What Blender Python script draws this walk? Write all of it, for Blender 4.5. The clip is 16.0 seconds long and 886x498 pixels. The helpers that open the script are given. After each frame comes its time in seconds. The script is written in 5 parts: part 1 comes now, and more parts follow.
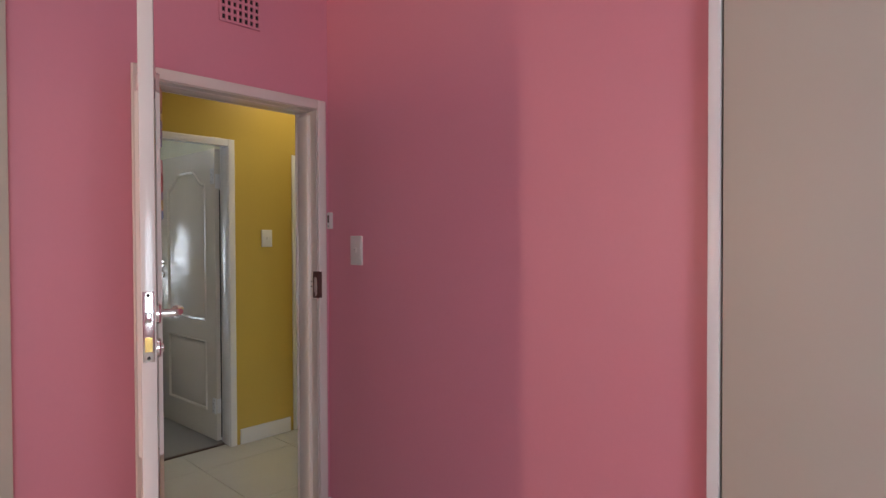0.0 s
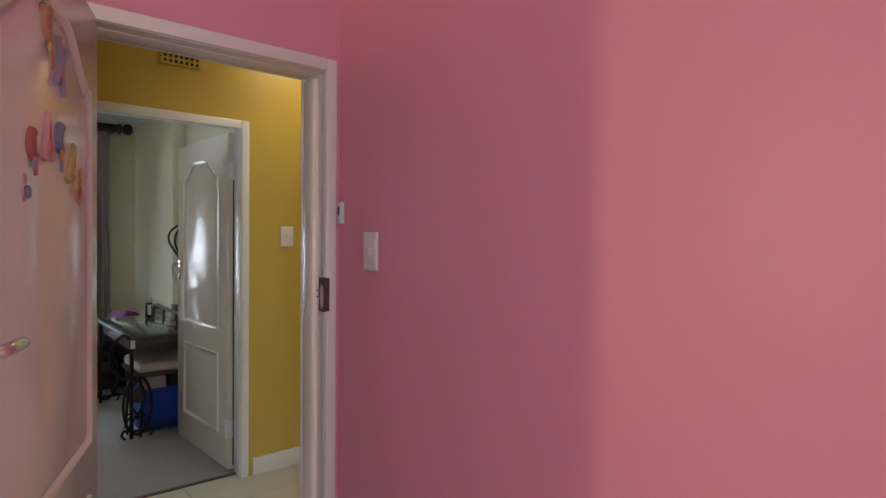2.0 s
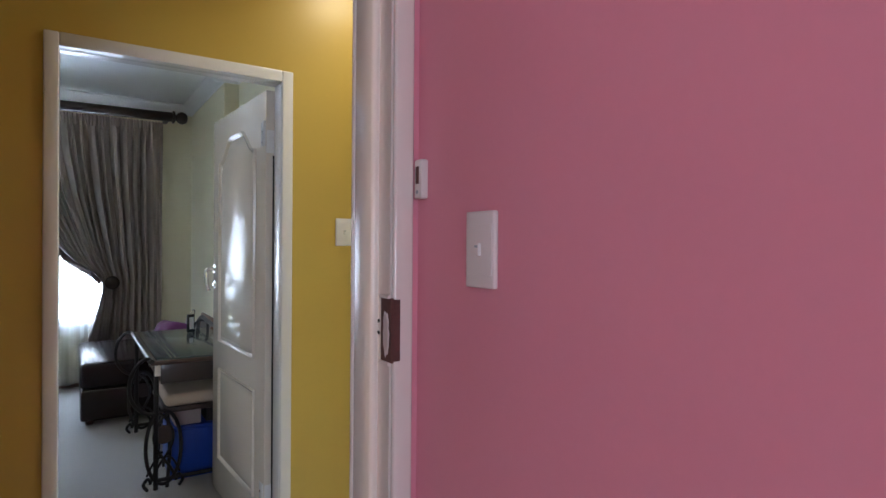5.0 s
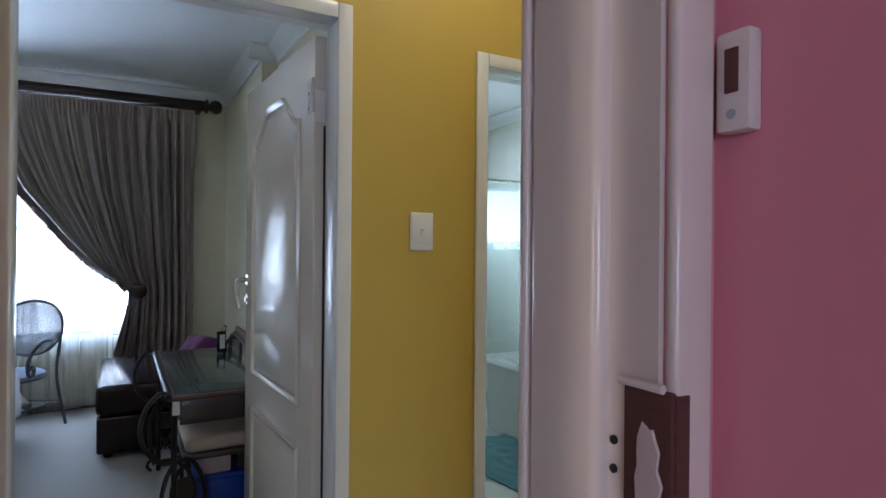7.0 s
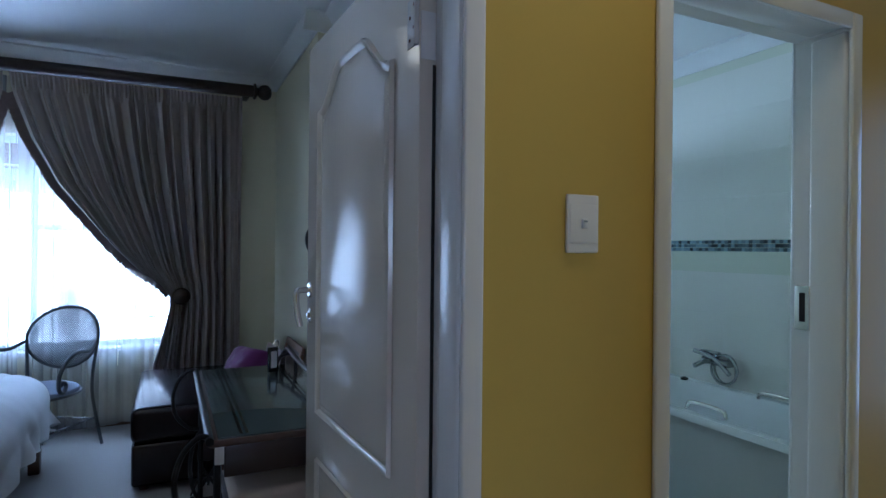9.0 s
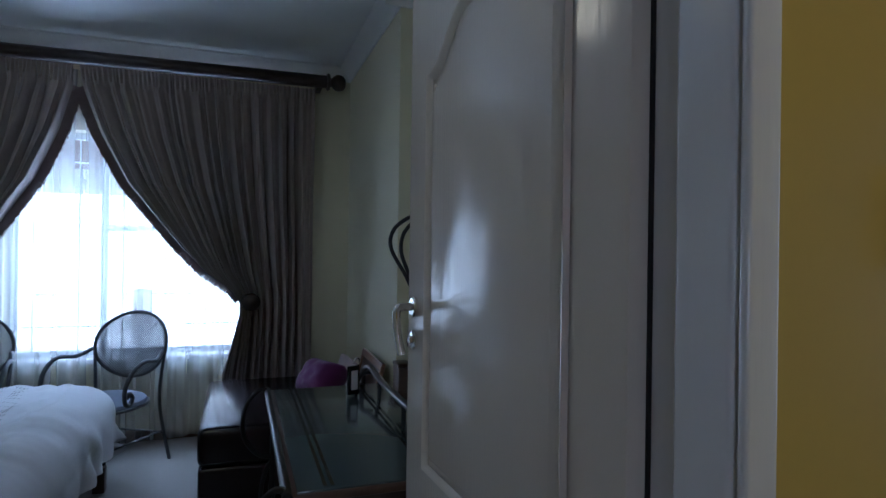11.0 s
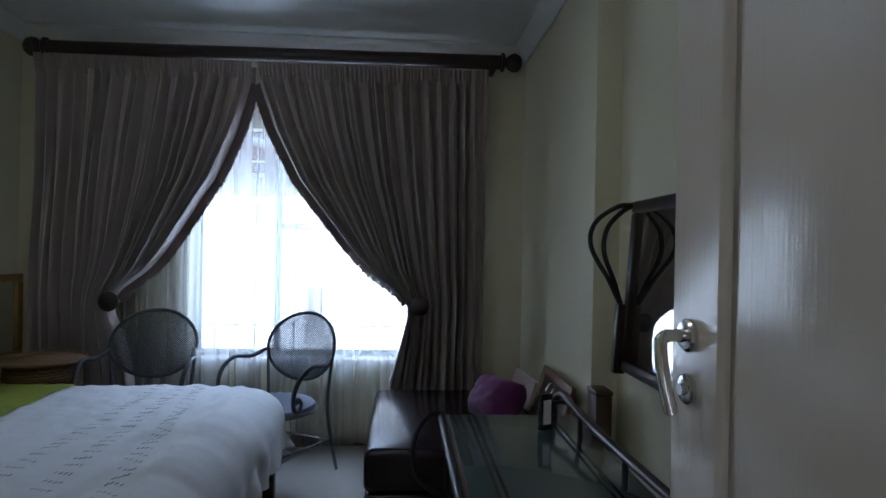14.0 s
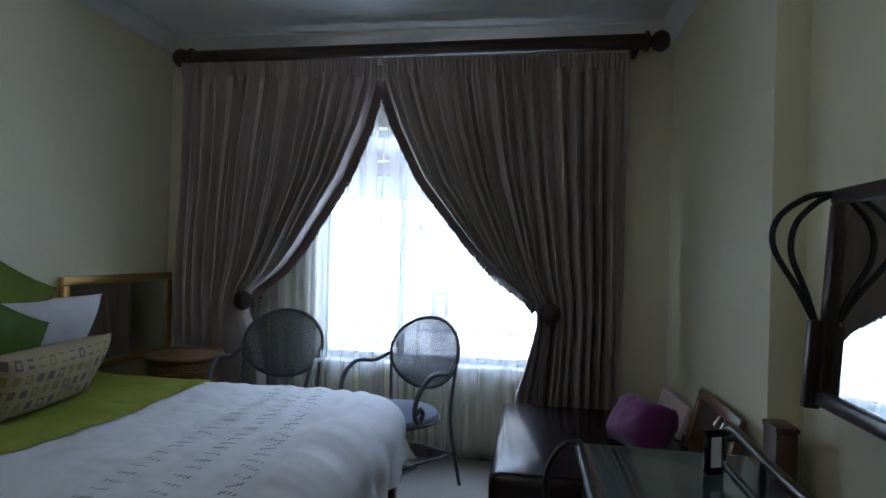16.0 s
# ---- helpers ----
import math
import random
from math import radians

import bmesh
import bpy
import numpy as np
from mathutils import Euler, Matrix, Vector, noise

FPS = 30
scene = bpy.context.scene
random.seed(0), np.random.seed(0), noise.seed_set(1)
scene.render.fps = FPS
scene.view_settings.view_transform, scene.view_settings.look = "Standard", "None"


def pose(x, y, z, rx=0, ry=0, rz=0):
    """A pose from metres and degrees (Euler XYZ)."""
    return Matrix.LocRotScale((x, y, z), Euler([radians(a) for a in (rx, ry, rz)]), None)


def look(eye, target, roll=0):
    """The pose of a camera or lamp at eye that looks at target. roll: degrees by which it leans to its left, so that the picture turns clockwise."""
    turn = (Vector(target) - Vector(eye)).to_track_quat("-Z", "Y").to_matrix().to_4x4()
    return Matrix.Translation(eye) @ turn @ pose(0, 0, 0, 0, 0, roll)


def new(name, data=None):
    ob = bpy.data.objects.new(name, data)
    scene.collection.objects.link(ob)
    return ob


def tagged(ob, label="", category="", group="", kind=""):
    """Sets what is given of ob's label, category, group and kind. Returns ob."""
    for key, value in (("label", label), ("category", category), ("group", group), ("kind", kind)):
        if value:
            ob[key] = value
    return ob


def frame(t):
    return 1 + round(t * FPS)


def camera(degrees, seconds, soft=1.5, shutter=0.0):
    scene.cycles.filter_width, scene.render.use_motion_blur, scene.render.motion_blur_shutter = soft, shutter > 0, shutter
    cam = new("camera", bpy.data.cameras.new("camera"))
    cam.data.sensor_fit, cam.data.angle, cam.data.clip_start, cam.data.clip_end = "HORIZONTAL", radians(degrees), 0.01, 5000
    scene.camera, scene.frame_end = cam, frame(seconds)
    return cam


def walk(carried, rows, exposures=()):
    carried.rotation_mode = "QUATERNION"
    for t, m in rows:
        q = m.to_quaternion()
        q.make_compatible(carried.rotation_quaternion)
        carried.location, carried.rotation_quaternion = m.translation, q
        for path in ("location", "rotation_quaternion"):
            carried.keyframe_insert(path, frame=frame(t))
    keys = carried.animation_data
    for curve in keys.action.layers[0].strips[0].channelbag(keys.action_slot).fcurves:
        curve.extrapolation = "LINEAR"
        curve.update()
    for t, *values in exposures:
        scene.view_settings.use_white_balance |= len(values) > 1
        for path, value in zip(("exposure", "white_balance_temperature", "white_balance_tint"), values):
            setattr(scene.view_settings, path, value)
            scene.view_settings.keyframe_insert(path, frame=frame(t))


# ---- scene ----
cam = camera(75.5, 16.0)
PATH = [
    (0, (0.253, 0.295, 1.397), (-1.13, 1.739, 1.363), -0.2),
    (0.5, (0.153, 0.483, 1.392), (-1.264, 1.894, 1.359), -0.2),
    (1, (0.074, 0.597, 1.378), (-1.375, 1.976, 1.349), 0.0),
    (1.5, (-0.029, 0.704, 1.377), (-1.513, 2.044, 1.351), 0.3),
    (2, (-0.164, 0.826, 1.383), (-1.69, 2.118, 1.357), 0.4),
    (2.5, (-0.295, 0.915, 1.376), (-1.854, 2.169, 1.353), 0.3),
    (3, (-0.448, 1.03, 1.384), (-2.039, 2.242, 1.362), 0.4),
    (3.5, (-0.584, 1.124, 1.375), (-2.203, 2.299, 1.353), 0.4),
    (4, (-0.75, 1.205, 1.366), (-2.39, 2.348, 1.348), 0.4),
    (6.5, (-1.622, 1.49, 1.343), (-3.349, 2.499, 1.339), 0.5),
    (7, (-1.827, 1.522, 1.354), (-3.569, 2.504, 1.354), 0.5),
    (7.5, (-2.003, 1.542, 1.348), (-3.758, 2.501, 1.35), 0.6),
    (8, (-2.199, 1.567, 1.345), (-3.97, 2.497, 1.349), 0.6),
    (8.5, (-2.354, 1.585, 1.349), (-4.144, 2.476, 1.351), 0.6),
    (11, (-2.98, 1.581, 1.36), (-4.865, 2.248, 1.365), 0.8),
    (11.5, (-3.073, 1.605, 1.357), (-4.99, 2.173, 1.363), 1.1),
    (12, (-3.142, 1.594, 1.356), (-5.084, 2.073, 1.357), 0.9),
    (12.5, (-3.256, 1.587, 1.346), (-5.217, 1.977, 1.352), 1.0),
    (13, (-3.353, 1.576, 1.341), (-5.33, 1.882, 1.347), 1.1),
    (13.5, (-3.429, 1.561, 1.339), (-5.416, 1.783, 1.343), 1.1),
    (14, (-3.507, 1.549, 1.342), (-5.502, 1.686, 1.347), 1.2),
    (14.5, (-3.605, 1.534, 1.341), (-5.605, 1.572, 1.344), 1.2),
    (15, (-3.689, 1.53, 1.339), (-5.688, 1.456, 1.343), 1.3),
    (15.5, (-3.738, 1.539, 1.329), (-5.728, 1.344, 1.337), 1.4),
    (16, (-3.771, 1.531, 1.323), (-5.748, 1.23, 1.335), 1.6),
]
EXPOSURES = [(0, -0.25, 6500, 10), (1.5, -0.12, 6500, 10), (3.0, 0.10, 6400, 10), (4.2, 0.28, 6050, 10), (6.3, 0.14, 5700, 10), (7.5, -0.38, 5250, 10), (8.5, -0.60, 4750, 10), (10.8, -1.16, 5000, 10), (12.5, -1.12, 5550, 10), (14.0, -1.06, 5600, 10), (15.0, -1.22, 5600, 10), (16, -0.96, 5750, 10)]
walk(cam, [(t, look(eye, target, roll)) for t, eye, target, roll in PATH], EXPOSURES)

# ---- light ----
world = bpy.data.worlds.new("sky_world")
scene.world = world
world.use_nodes = True
wn = world.node_tree.nodes
sky = wn.new("ShaderNodeTexSky")
sky.sky_type = "NISHITA"
sky.sun_disc = False
sky.sun_elevation, sky.sun_rotation = radians(50), radians(60)
wn["Background"].inputs[1].default_value = 0.10
world.node_tree.links.new(sky.outputs[0], wn["Background"].inputs[0])


def lamp(name, kind, power, colour, where, target, size=None, size_y=None):
    data = bpy.data.lights.new(name, kind)
    data.energy, data.color = power, colour
    if kind == "AREA":
        data.shape, data.size, data.size_y = "RECTANGLE", size, size_y
    ob = new(name, data)
    ob.matrix_world = look(where, target)
    return ob


sun = bpy.data.lights.new("sun", "SUN")
sun.energy, sun.angle, sun.color = 3.0, radians(0.5), (1.0, 0.95, 0.86)
sun_ob = new("sun", sun)
sun_ob.matrix_world = look((0, 0, 20), (-6.4, -6.4, 7.6))
# skylight standing in the bedroom window, the bathroom window and the two openings of the pink room
high = lamp("bedroom_sky_light", "AREA", 122, (0.66, 0.80, 1.0), (-8.30, 0.94, 2.40), (-7.30, 0.94, 1.27), 2.4, 1.6)
low = lamp("bedroom_ground_light", "AREA", 118, (0.71, 0.82, 1.0), (-8.30, 0.94, 0.36), (-7.30, 0.94, 1.50), 2.4, 1.2)
high.data.spread, low.data.spread = radians(82), radians(88)
bath_light = lamp("bath_window_light", "AREA", 64, (0.78, 0.91, 1.0), (-7.62, 3.55, 1.75), (-5.0, 3.55, 1.4), 0.9, 0.8)
bath_light.data.spread = radians(88)
lamp("slit_window_light", "AREA", 26, (1.0, 0.77, 0.54), (-1.745, -1.93, 1.5), (-1.25, 1.9, 1.4), 0.14, 1.5)
lamp("pink_window_light", "AREA", 60, (0.76, 0.87, 1.0), (2.12, -0.3, 1.55), (-2.0, 0.7, 1.3), 1.5, 1.2)
lamp("corridor_door_light", "AREA", 11.5, (0.50, 0.73, 1.0), (-2.9, 5.42, 1.3), (-2.95, 2.0, 1.2), 0.8, 1.8)
lamp("corridor_lamp_light", "AREA", 3.9, (1.0, 0.84, 0.58), (-3.02, 2.46, 2.59), (-3.02, 2.48, 0.0), 0.22, 0.22)

# ---- materials ----


def mat(name, colour, rough=0.6, var=0.10, scale=6.0, fine=90.0, bump=0.06, metal=0.0, coat=0.0, random_value=0.0, stretch=None, sheen=0.0, level=0.5):
    """A painted, wooden, woven or metal surface with variation at two scales and fine relief."""
    m = bpy.data.materials.new(name)
    m.use_nodes = True
    nodes, links = m.node_tree.nodes, m.node_tree.links
    p = nodes["Principled BSDF"]
    tc = nodes.new("ShaderNodeTexCoord")
    mp = nodes.new("ShaderNodeMapping")
    links.new(tc.outputs["Object"], mp.inputs["Vector"])
    if stretch:
        mp.inputs["Scale"].default_value = stretch
    big, small = nodes.new("ShaderNodeTexNoise"), nodes.new("ShaderNodeTexNoise")
    big.inputs["Scale"].default_value, big.inputs["Detail"].default_value = scale, 4
    small.inputs["Scale"].default_value, small.inputs["Detail"].default_value = fine, 3
    for n in (big, small):
        links.new(mp.outputs["Vector"], n.inputs["Vector"])
    mix = nodes.new("ShaderNodeMix")
    mix.data_type = "RGBA"
    mix.inputs["A"].default_value = (*[c * (1 - var) for c in colour], 1)
    mix.inputs["B"].default_value = (*[min(1, c * (1 + var)) for c in colour], 1)
    add = nodes.new("ShaderNodeMath")
    add.operation = "MULTIPLY_ADD"
    add.inputs[1].default_value, add.inputs[2].default_value = 0.35, 0.0
    links.new(small.outputs["Fac"], add.inputs[0])
    tot = nodes.new("ShaderNodeMath")
    tot.operation = "MULTIPLY_ADD"
    tot.inputs[1].default_value = 0.65
    links.new(big.outputs["Fac"], tot.inputs[0])
    links.new(add.outputs[0], tot.inputs[2])
    links.new(tot.outputs[0], mix.inputs["Factor"])
    colour_out = mix.outputs["Result"]
    if random_value:
        info, hue, rng = nodes.new("ShaderNodeObjectInfo"), nodes.new("ShaderNodeHueSaturation"), nodes.new("ShaderNodeMapRange")
        rng.inputs["To Min"].default_value, rng.inputs["To Max"].default_value = 1 - random_value, 1 + random_value
        links.new(info.outputs["Random"], rng.inputs["Value"])
        links.new(rng.outputs["Result"], hue.inputs["Value"])
        links.new(colour_out, hue.inputs["Color"])
        colour_out = hue.outputs["Color"]
    links.new(colour_out, p.inputs["Base Color"])
    rr = nodes.new("ShaderNodeMapRange")
    rr.inputs["To Min"].default_value, rr.inputs["To Max"].default_value = max(0.02, rough - 0.08), min(1, rough + 0.08)
    links.new(big.outputs["Fac"], rr.inputs["Value"])
    links.new(rr.outputs["Result"], p.inputs["Roughness"])
    p.inputs["Metallic"].default_value = metal
    p.inputs["Coat Weight"].default_value = coat
    p.inputs["Coat Roughness"].default_value = 0.12
    p.inputs["Specular IOR Level"].default_value = level
    p.inputs["Sheen Weight"].default_value = sheen
    if bump:
        b = nodes.new("ShaderNodeBump")
        b.inputs["Strength"].default_value, b.inputs["Distance"].default_value = bump, 0.01
        links.new(tot.outputs[0], b.inputs["Height"])
        links.new(b.outputs["Normal"], p.inputs["Normal"])
    return m


PINK = mat("pink_wall_paint", (0.685, 0.258, 0.325), 0.42, 0.05, 2.0, 60, 0.05)
YELLOW = mat("mustard_wall_paint", (0.59, 0.415, 0.09), 0.36, 0.05, 2.0, 60, 0.05)
GREEN = mat("pale_green_wall_paint", (0.72, 0.68, 0.50), 0.55, 0.05, 2.0, 60, 0.05)
BATH_PAINT = mat("bath_wall_paint", (0.66, 0.68, 0.55), 0.45, 0.04, 2.0, 60, 0.03)
CEIL = mat("ceiling_paint", (0.78, 0.79, 0.79), 0.75, 0.03, 2.0, 60, 0.05)
WHITE = mat("white_gloss_paint", (0.80, 0.785, 0.775), 0.16, 0.02, 3.0, 90, 0.15, stretch=(1, 1, 0.1))
FRAME_CREAM = mat("cream_gloss_frame_paint", (0.73, 0.635, 0.58), 0.20, 0.02, 3.0, 80, 0.06, stretch=(1, 1, 0.1))
DOOR_WHITE = mat("white_enamel_door_paint", (0.73, 0.66, 0.57), 0.12, 0.02, 3.0, 150, 0.15, stretch=(1, 1, 0.05), level=0.55)
DOOR_CREAM = mat("cream_door_paint", (0.78, 0.70, 0.64), 0.14, 0.02, 3.0, 60, 0.04, coat=0.2, stretch=(1, 1, 0.2))
CREAM = mat("cream_cupboard_board", (0.50, 0.46, 0.39), 0.45, 0.03, 3.0, 60, 0.03)
PLASTIC = mat("white_switch_plastic", (0.82, 0.80, 0.78), 0.30, 0.02, 10, 90, 0.0)
PLASTIC_GREY = mat("grey_switch_window", (0.35, 0.38, 0.40), 0.25, 0.02, 10, 90, 0.0)
# darker, warmer than PLASTIC; for the pink room's switch and sensor
PLASTIC_CREAM = mat("duller_switch_plastic", (0.68, 0.61, 0.58), 0.34, 0.03, 10, 90, 0.0)
# near-black: shade put into gaps and holes, and the colour of black items
DARK = mat("black_and_gap_shade", (0.02, 0.016, 0.014), 0.8, 0.1, 10, 90, 0.0)
RUST = mat("rusty_steel", (0.10, 0.035, 0.028), 0.75, 0.5, 40, 160, 0.3)
CHROME = mat("brushed_chrome", (0.72, 0.70, 0.67), 0.18, 0.04, 12, 120, 0.02, metal=1.0)
TAP_CHROME = mat("dull_tap_chrome", (0.36, 0.37, 0.38), 0.22, 0.10, 20, 120, 0.02, metal=1.0)
REFLECTION_YELLOW = mat("cream_yellow_reflection", (0.70, 0.63, 0.38), 0.45, 0.04, 2.0, 60, 0.03)
BRASS = mat("brass", (0.75, 0.55, 0.18), 0.25, 0.06, 12, 120, 0.02, metal=1.0)
TILE = mat("cream_floor_tile", (0.62, 0.58, 0.50), 0.16, 0.06, 4.0, 40, 0.01, random_value=0.03)
GROUT = mat("tile_grout", (0.30, 0.28, 0.25), 0.9, 0.1, 10, 90, 0.1)
CARPET = mat("beige_carpet", (0.245, 0.225, 0.20), 0.95, 0.10, 3.0, 420, 0.5, sheen=0.3)
BATH_TILE = mat("white_bath_tile", (0.79, 0.78, 0.71), 0.10, 0.02, 3, 30, 0.01, random_value=0.006)
BATH_FLOOR = mat("bath_floor_tile", (0.66, 0.66, 0.62), 0.2, 0.04, 4, 40, 0.01)
MOSAIC = mat("mosaic_glass", (0.17, 0.23, 0.26), 0.12, 0.4, 30, 90, 0.02, random_value=0.93)
TUB = mat("white_acrylic", (0.85, 0.86, 0.85), 0.12, 0.01, 3, 30, 0.0, coat=0.4)
TUB_PANEL = mat("grey_bath_panel", (0.55, 0.54, 0.52), 0.5, 0.05, 4, 80, 0.03)
RUG = mat("teal_bath_mat", (0.04, 0.17, 0.19), 0.95, 0.3, 12, 200, 0.7, sheen=0.4)
IRON = mat("black_wrought_iron", (0.020, 0.019, 0.020), 0.42, 0.3, 25, 160, 0.15, metal=0.5)
CHAIR_IRON = mat("grey_painted_iron", (0.055, 0.060, 0.070), 0.45, 0.25, 25, 160, 0.12, metal=0.3)
SEAT_BLUE = mat("grey_seat_fabric", (0.16, 0.18, 0.24), 0.9, 0.12, 15, 260, 0.4)
CURTAIN = mat("taupe_curtain_fabric", (0.385, 0.32, 0.285), 0.62, 0.10, 8, 240, 0.25, stretch=(1, 1, 0.15), sheen=0.35)
FRINGE = mat("dark_tassel_fringe", (0.16, 0.118, 0.110), 0.85, 0.3, 60, 300, 0.5)
ROD = mat("dark_stained_wood", (0.030, 0.016, 0.012), 0.35, 0.4, 8, 60, 0.12, coat=0.25, stretch=(1, 0.15, 1))
WOOD = mat("red_brown_wood", (0.20, 0.095, 0.045), 0.4, 0.35, 8, 60, 0.15, coat=0.2, stretch=(0.2, 1, 1))
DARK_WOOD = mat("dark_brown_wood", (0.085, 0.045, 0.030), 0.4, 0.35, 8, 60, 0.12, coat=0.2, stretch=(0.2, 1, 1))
LEATHER = mat("dark_brown_leather", (0.016, 0.010, 0.011), 0.20, 0.04, 3, 120, 0.05, level=0.36)
DESK_GLASS = mat("sea_green_desk_glass", (0.070, 0.094, 0.096), 0.13, 0.05, 3, 40, 0.0, coat=0.3)
DESK_LINE = mat("black_inlay_line", (0.006, 0.006, 0.007), 0.15, 0.1, 3, 40, 0.0)
CUSHION = mat("beige_cushion", (0.52, 0.42, 0.34), 0.9, 0.1, 8, 220, 0.3)
BLUE = mat("blue_plastic", (0.010, 0.055, 0.38), 0.38, 0.1, 8, 90, 0.03)
LINEN = mat("white_cotton_bedspread", (0.575, 0.58, 0.605), 0.85, 0.03, 6, 260, 0.35, sheen=0.2)
STITCH = mat("black_embroidery", (0.02, 0.02, 0.022), 0.9, 0.2, 30, 300, 0.2)
LIME = mat("lime_green_throw", (0.195, 0.22, 0.012), 0.9, 0.12, 8, 240, 0.35)
MOSS = mat("moss_green_cushion", (0.115, 0.145, 0.013), 0.9, 0.15, 8, 240, 0.35)
DEEP_GREEN = mat("olive_green_cushion", (0.062, 0.115, 0.010), 0.9, 0.15, 8, 240, 0.35)
PILLOW_PATTERN = mat("patterned_cushion_cloth", (0.31, 0.26, 0.16), 0.85, 0.1, 8, 240, 0.3)
SQUARE_A = mat("olive_square_print", (0.21, 0.18, 0.06), 0.85, 0.2, 20, 240, 0.2)
SQUARE_B = mat("grey_square_print", (0.13, 0.10, 0.085), 0.85, 0.2, 20, 240, 0.2)
GOLD = mat("gilt_frame", (0.42, 0.26, 0.09), 0.35, 0.3, 20, 120, 0.2, metal=0.7)
WICKER = mat("woven_cane", (0.17, 0.095, 0.045), 0.7, 0.45, 30, 140, 0.6)
PURPLE = mat("purple_fabric", (0.14, 0.014, 0.13), 0.7, 0.15, 8, 200, 0.3, sheen=0.3)
CARD = mat("pale_pink_card", (0.55, 0.44, 0.42), 0.7, 0.08, 8, 100, 0.1)
STEEL_WINDOW = mat("white_window_frame", (0.70, 0.74, 0.78), 0.4, 0.04, 8, 60, 0.05)
OUT_WALL = mat("outside_plaster", (0.70, 0.68, 0.62), 0.9, 0.1, 3, 60, 0.3)
OUT_GROUND = mat("outside_paving", (0.45, 0.42, 0.38), 0.9, 0.2, 2, 40, 0.3)
ROOF = mat("roof_tile_clay", (0.20, 0.12, 0.09), 0.8, 0.3, 6, 60, 0.3)
TOY_COLOURS = [mat(n, c, 0.5, 0.15, 30, 90, 0.05) for n, c in (("orange_toy_paint", (0.50, 0.24, 0.13)), ("mauve_toy_paint", (0.33, 0.27, 0.34)), ("red_toy_paint", (0.42, 0.11, 0.10)), ("yellow_toy_paint", (0.52, 0.38, 0.14)), ("pink_toy_paint", (0.62, 0.30, 0.28)), ("blue_toy_paint", (0.22, 0.26, 0.36)))]
PINK_BOTTLE = mat("pink_bottle", (0.55, 0.10, 0.22), 0.3, 0.05, 10, 60, 0.0)
GREEN_BOTTLE = mat("green_bottle", (0.35, 0.36, 0.06), 0.3, 0.05, 10, 60, 0.0)


def glass(name, tint=(1, 1, 1), rough=0.0):
    m = bpy.data.materials.new(name)
    m.use_nodes = True
    p = m.node_tree.nodes["Principled BSDF"]
    p.inputs["Base Color"].default_value = (*tint, 1)
    p.inputs["Transmission Weight"].default_value = 1.0
    p.inputs["Roughness"].default_value, p.inputs["IOR"].default_value = rough, 1.45
    return m


def mirror_mat(name):
    m = bpy.data.materials.new(name)
    m.use_nodes = True
    p = m.node_tree.nodes["Principled BSDF"]
    p.inputs["Base Color"].default_value = (0.86, 0.88, 0.88, 1)
    p.inputs["Metallic"].default_value, p.inputs["Roughness"].default_value = 1.0, 0.015
    return m


def voile(name):
    """Thin white cloth: part light passes straight, part is scattered through."""
    m = bpy.data.materials.new(name)
    m.use_nodes = True
    nodes, links = m.node_tree.nodes, m.node_tree.links
    nodes.remove(nodes["Principled BSDF"])
    out = nodes["Material Output"]
    diff, tran, clear = nodes.new("ShaderNodeBsdfDiffuse"), nodes.new("ShaderNodeBsdfTranslucent"), nodes.new("ShaderNodeBsdfTransparent")
    for n in (diff, tran):
        n.inputs["Color"].default_value = (0.86, 0.88, 0.90, 1)
    a, b = nodes.new("ShaderNodeMixShader"), nodes.new("ShaderNodeMixShader")
    a.inputs["Fac"].default_value = 0.62
    links.new(diff.outputs[0], a.inputs[1])
    links.new(tran.outputs[0], a.inputs[2])
    tc, wave = nodes.new("ShaderNodeTexCoord"), nodes.new("ShaderNodeTexNoise")
    wave.inputs["Scale"].default_value, wave.inputs["Detail"].default_value = 3.0, 3
    fold = nodes.new("ShaderNodeMapping")
    fold.inputs["Scale"].default_value = (1, 5, 0.12)
    rng = nodes.new("ShaderNodeMapRange")
    rng.inputs["To Min"].default_value, rng.inputs["To Max"].default_value = 0.20, 0.40
    links.new(tc.outputs["Object"], fold.inputs["Vector"])
    links.new(fold.outputs["Vector"], wave.inputs["Vector"])
    links.new(wave.outputs["Fac"], rng.inputs["Value"])
    links.new(rng.outputs["Result"], b.inputs["Fac"])
    links.new(clear.outputs[0], b.inputs[1])
    links.new(a.outputs[0], b.inputs[2])
    links.new(b.outputs[0], out.inputs["Surface"])
    return m


WINDOW_GLASS = glass("window_glass")
SHOWER_GLASS = glass("shower_glass", (0.86, 0.95, 0.94))
MIRROR = mirror_mat("mirror_silver")
VOILE = voile("white_voile")
GLOW = bpy.data.materials.new("lamp_diffuser_glow")
GLOW.use_nodes = True
GLOW.node_tree.nodes["Principled BSDF"].inputs["Emission Color"].default_value = (1.0, 0.84, 0.58, 1)
GLOW.node_tree.nodes["Principled BSDF"].inputs["Emission Strength"].default_value = 4.0

ROOM_GLOW = GLOW.copy()
ROOM_GLOW.name = "room_lamp_glow"
ROOM_GLOW.node_tree.nodes["Principled BSDF"].inputs["Emission Strength"].default_value = 9.0

# ---- mesh helpers ----


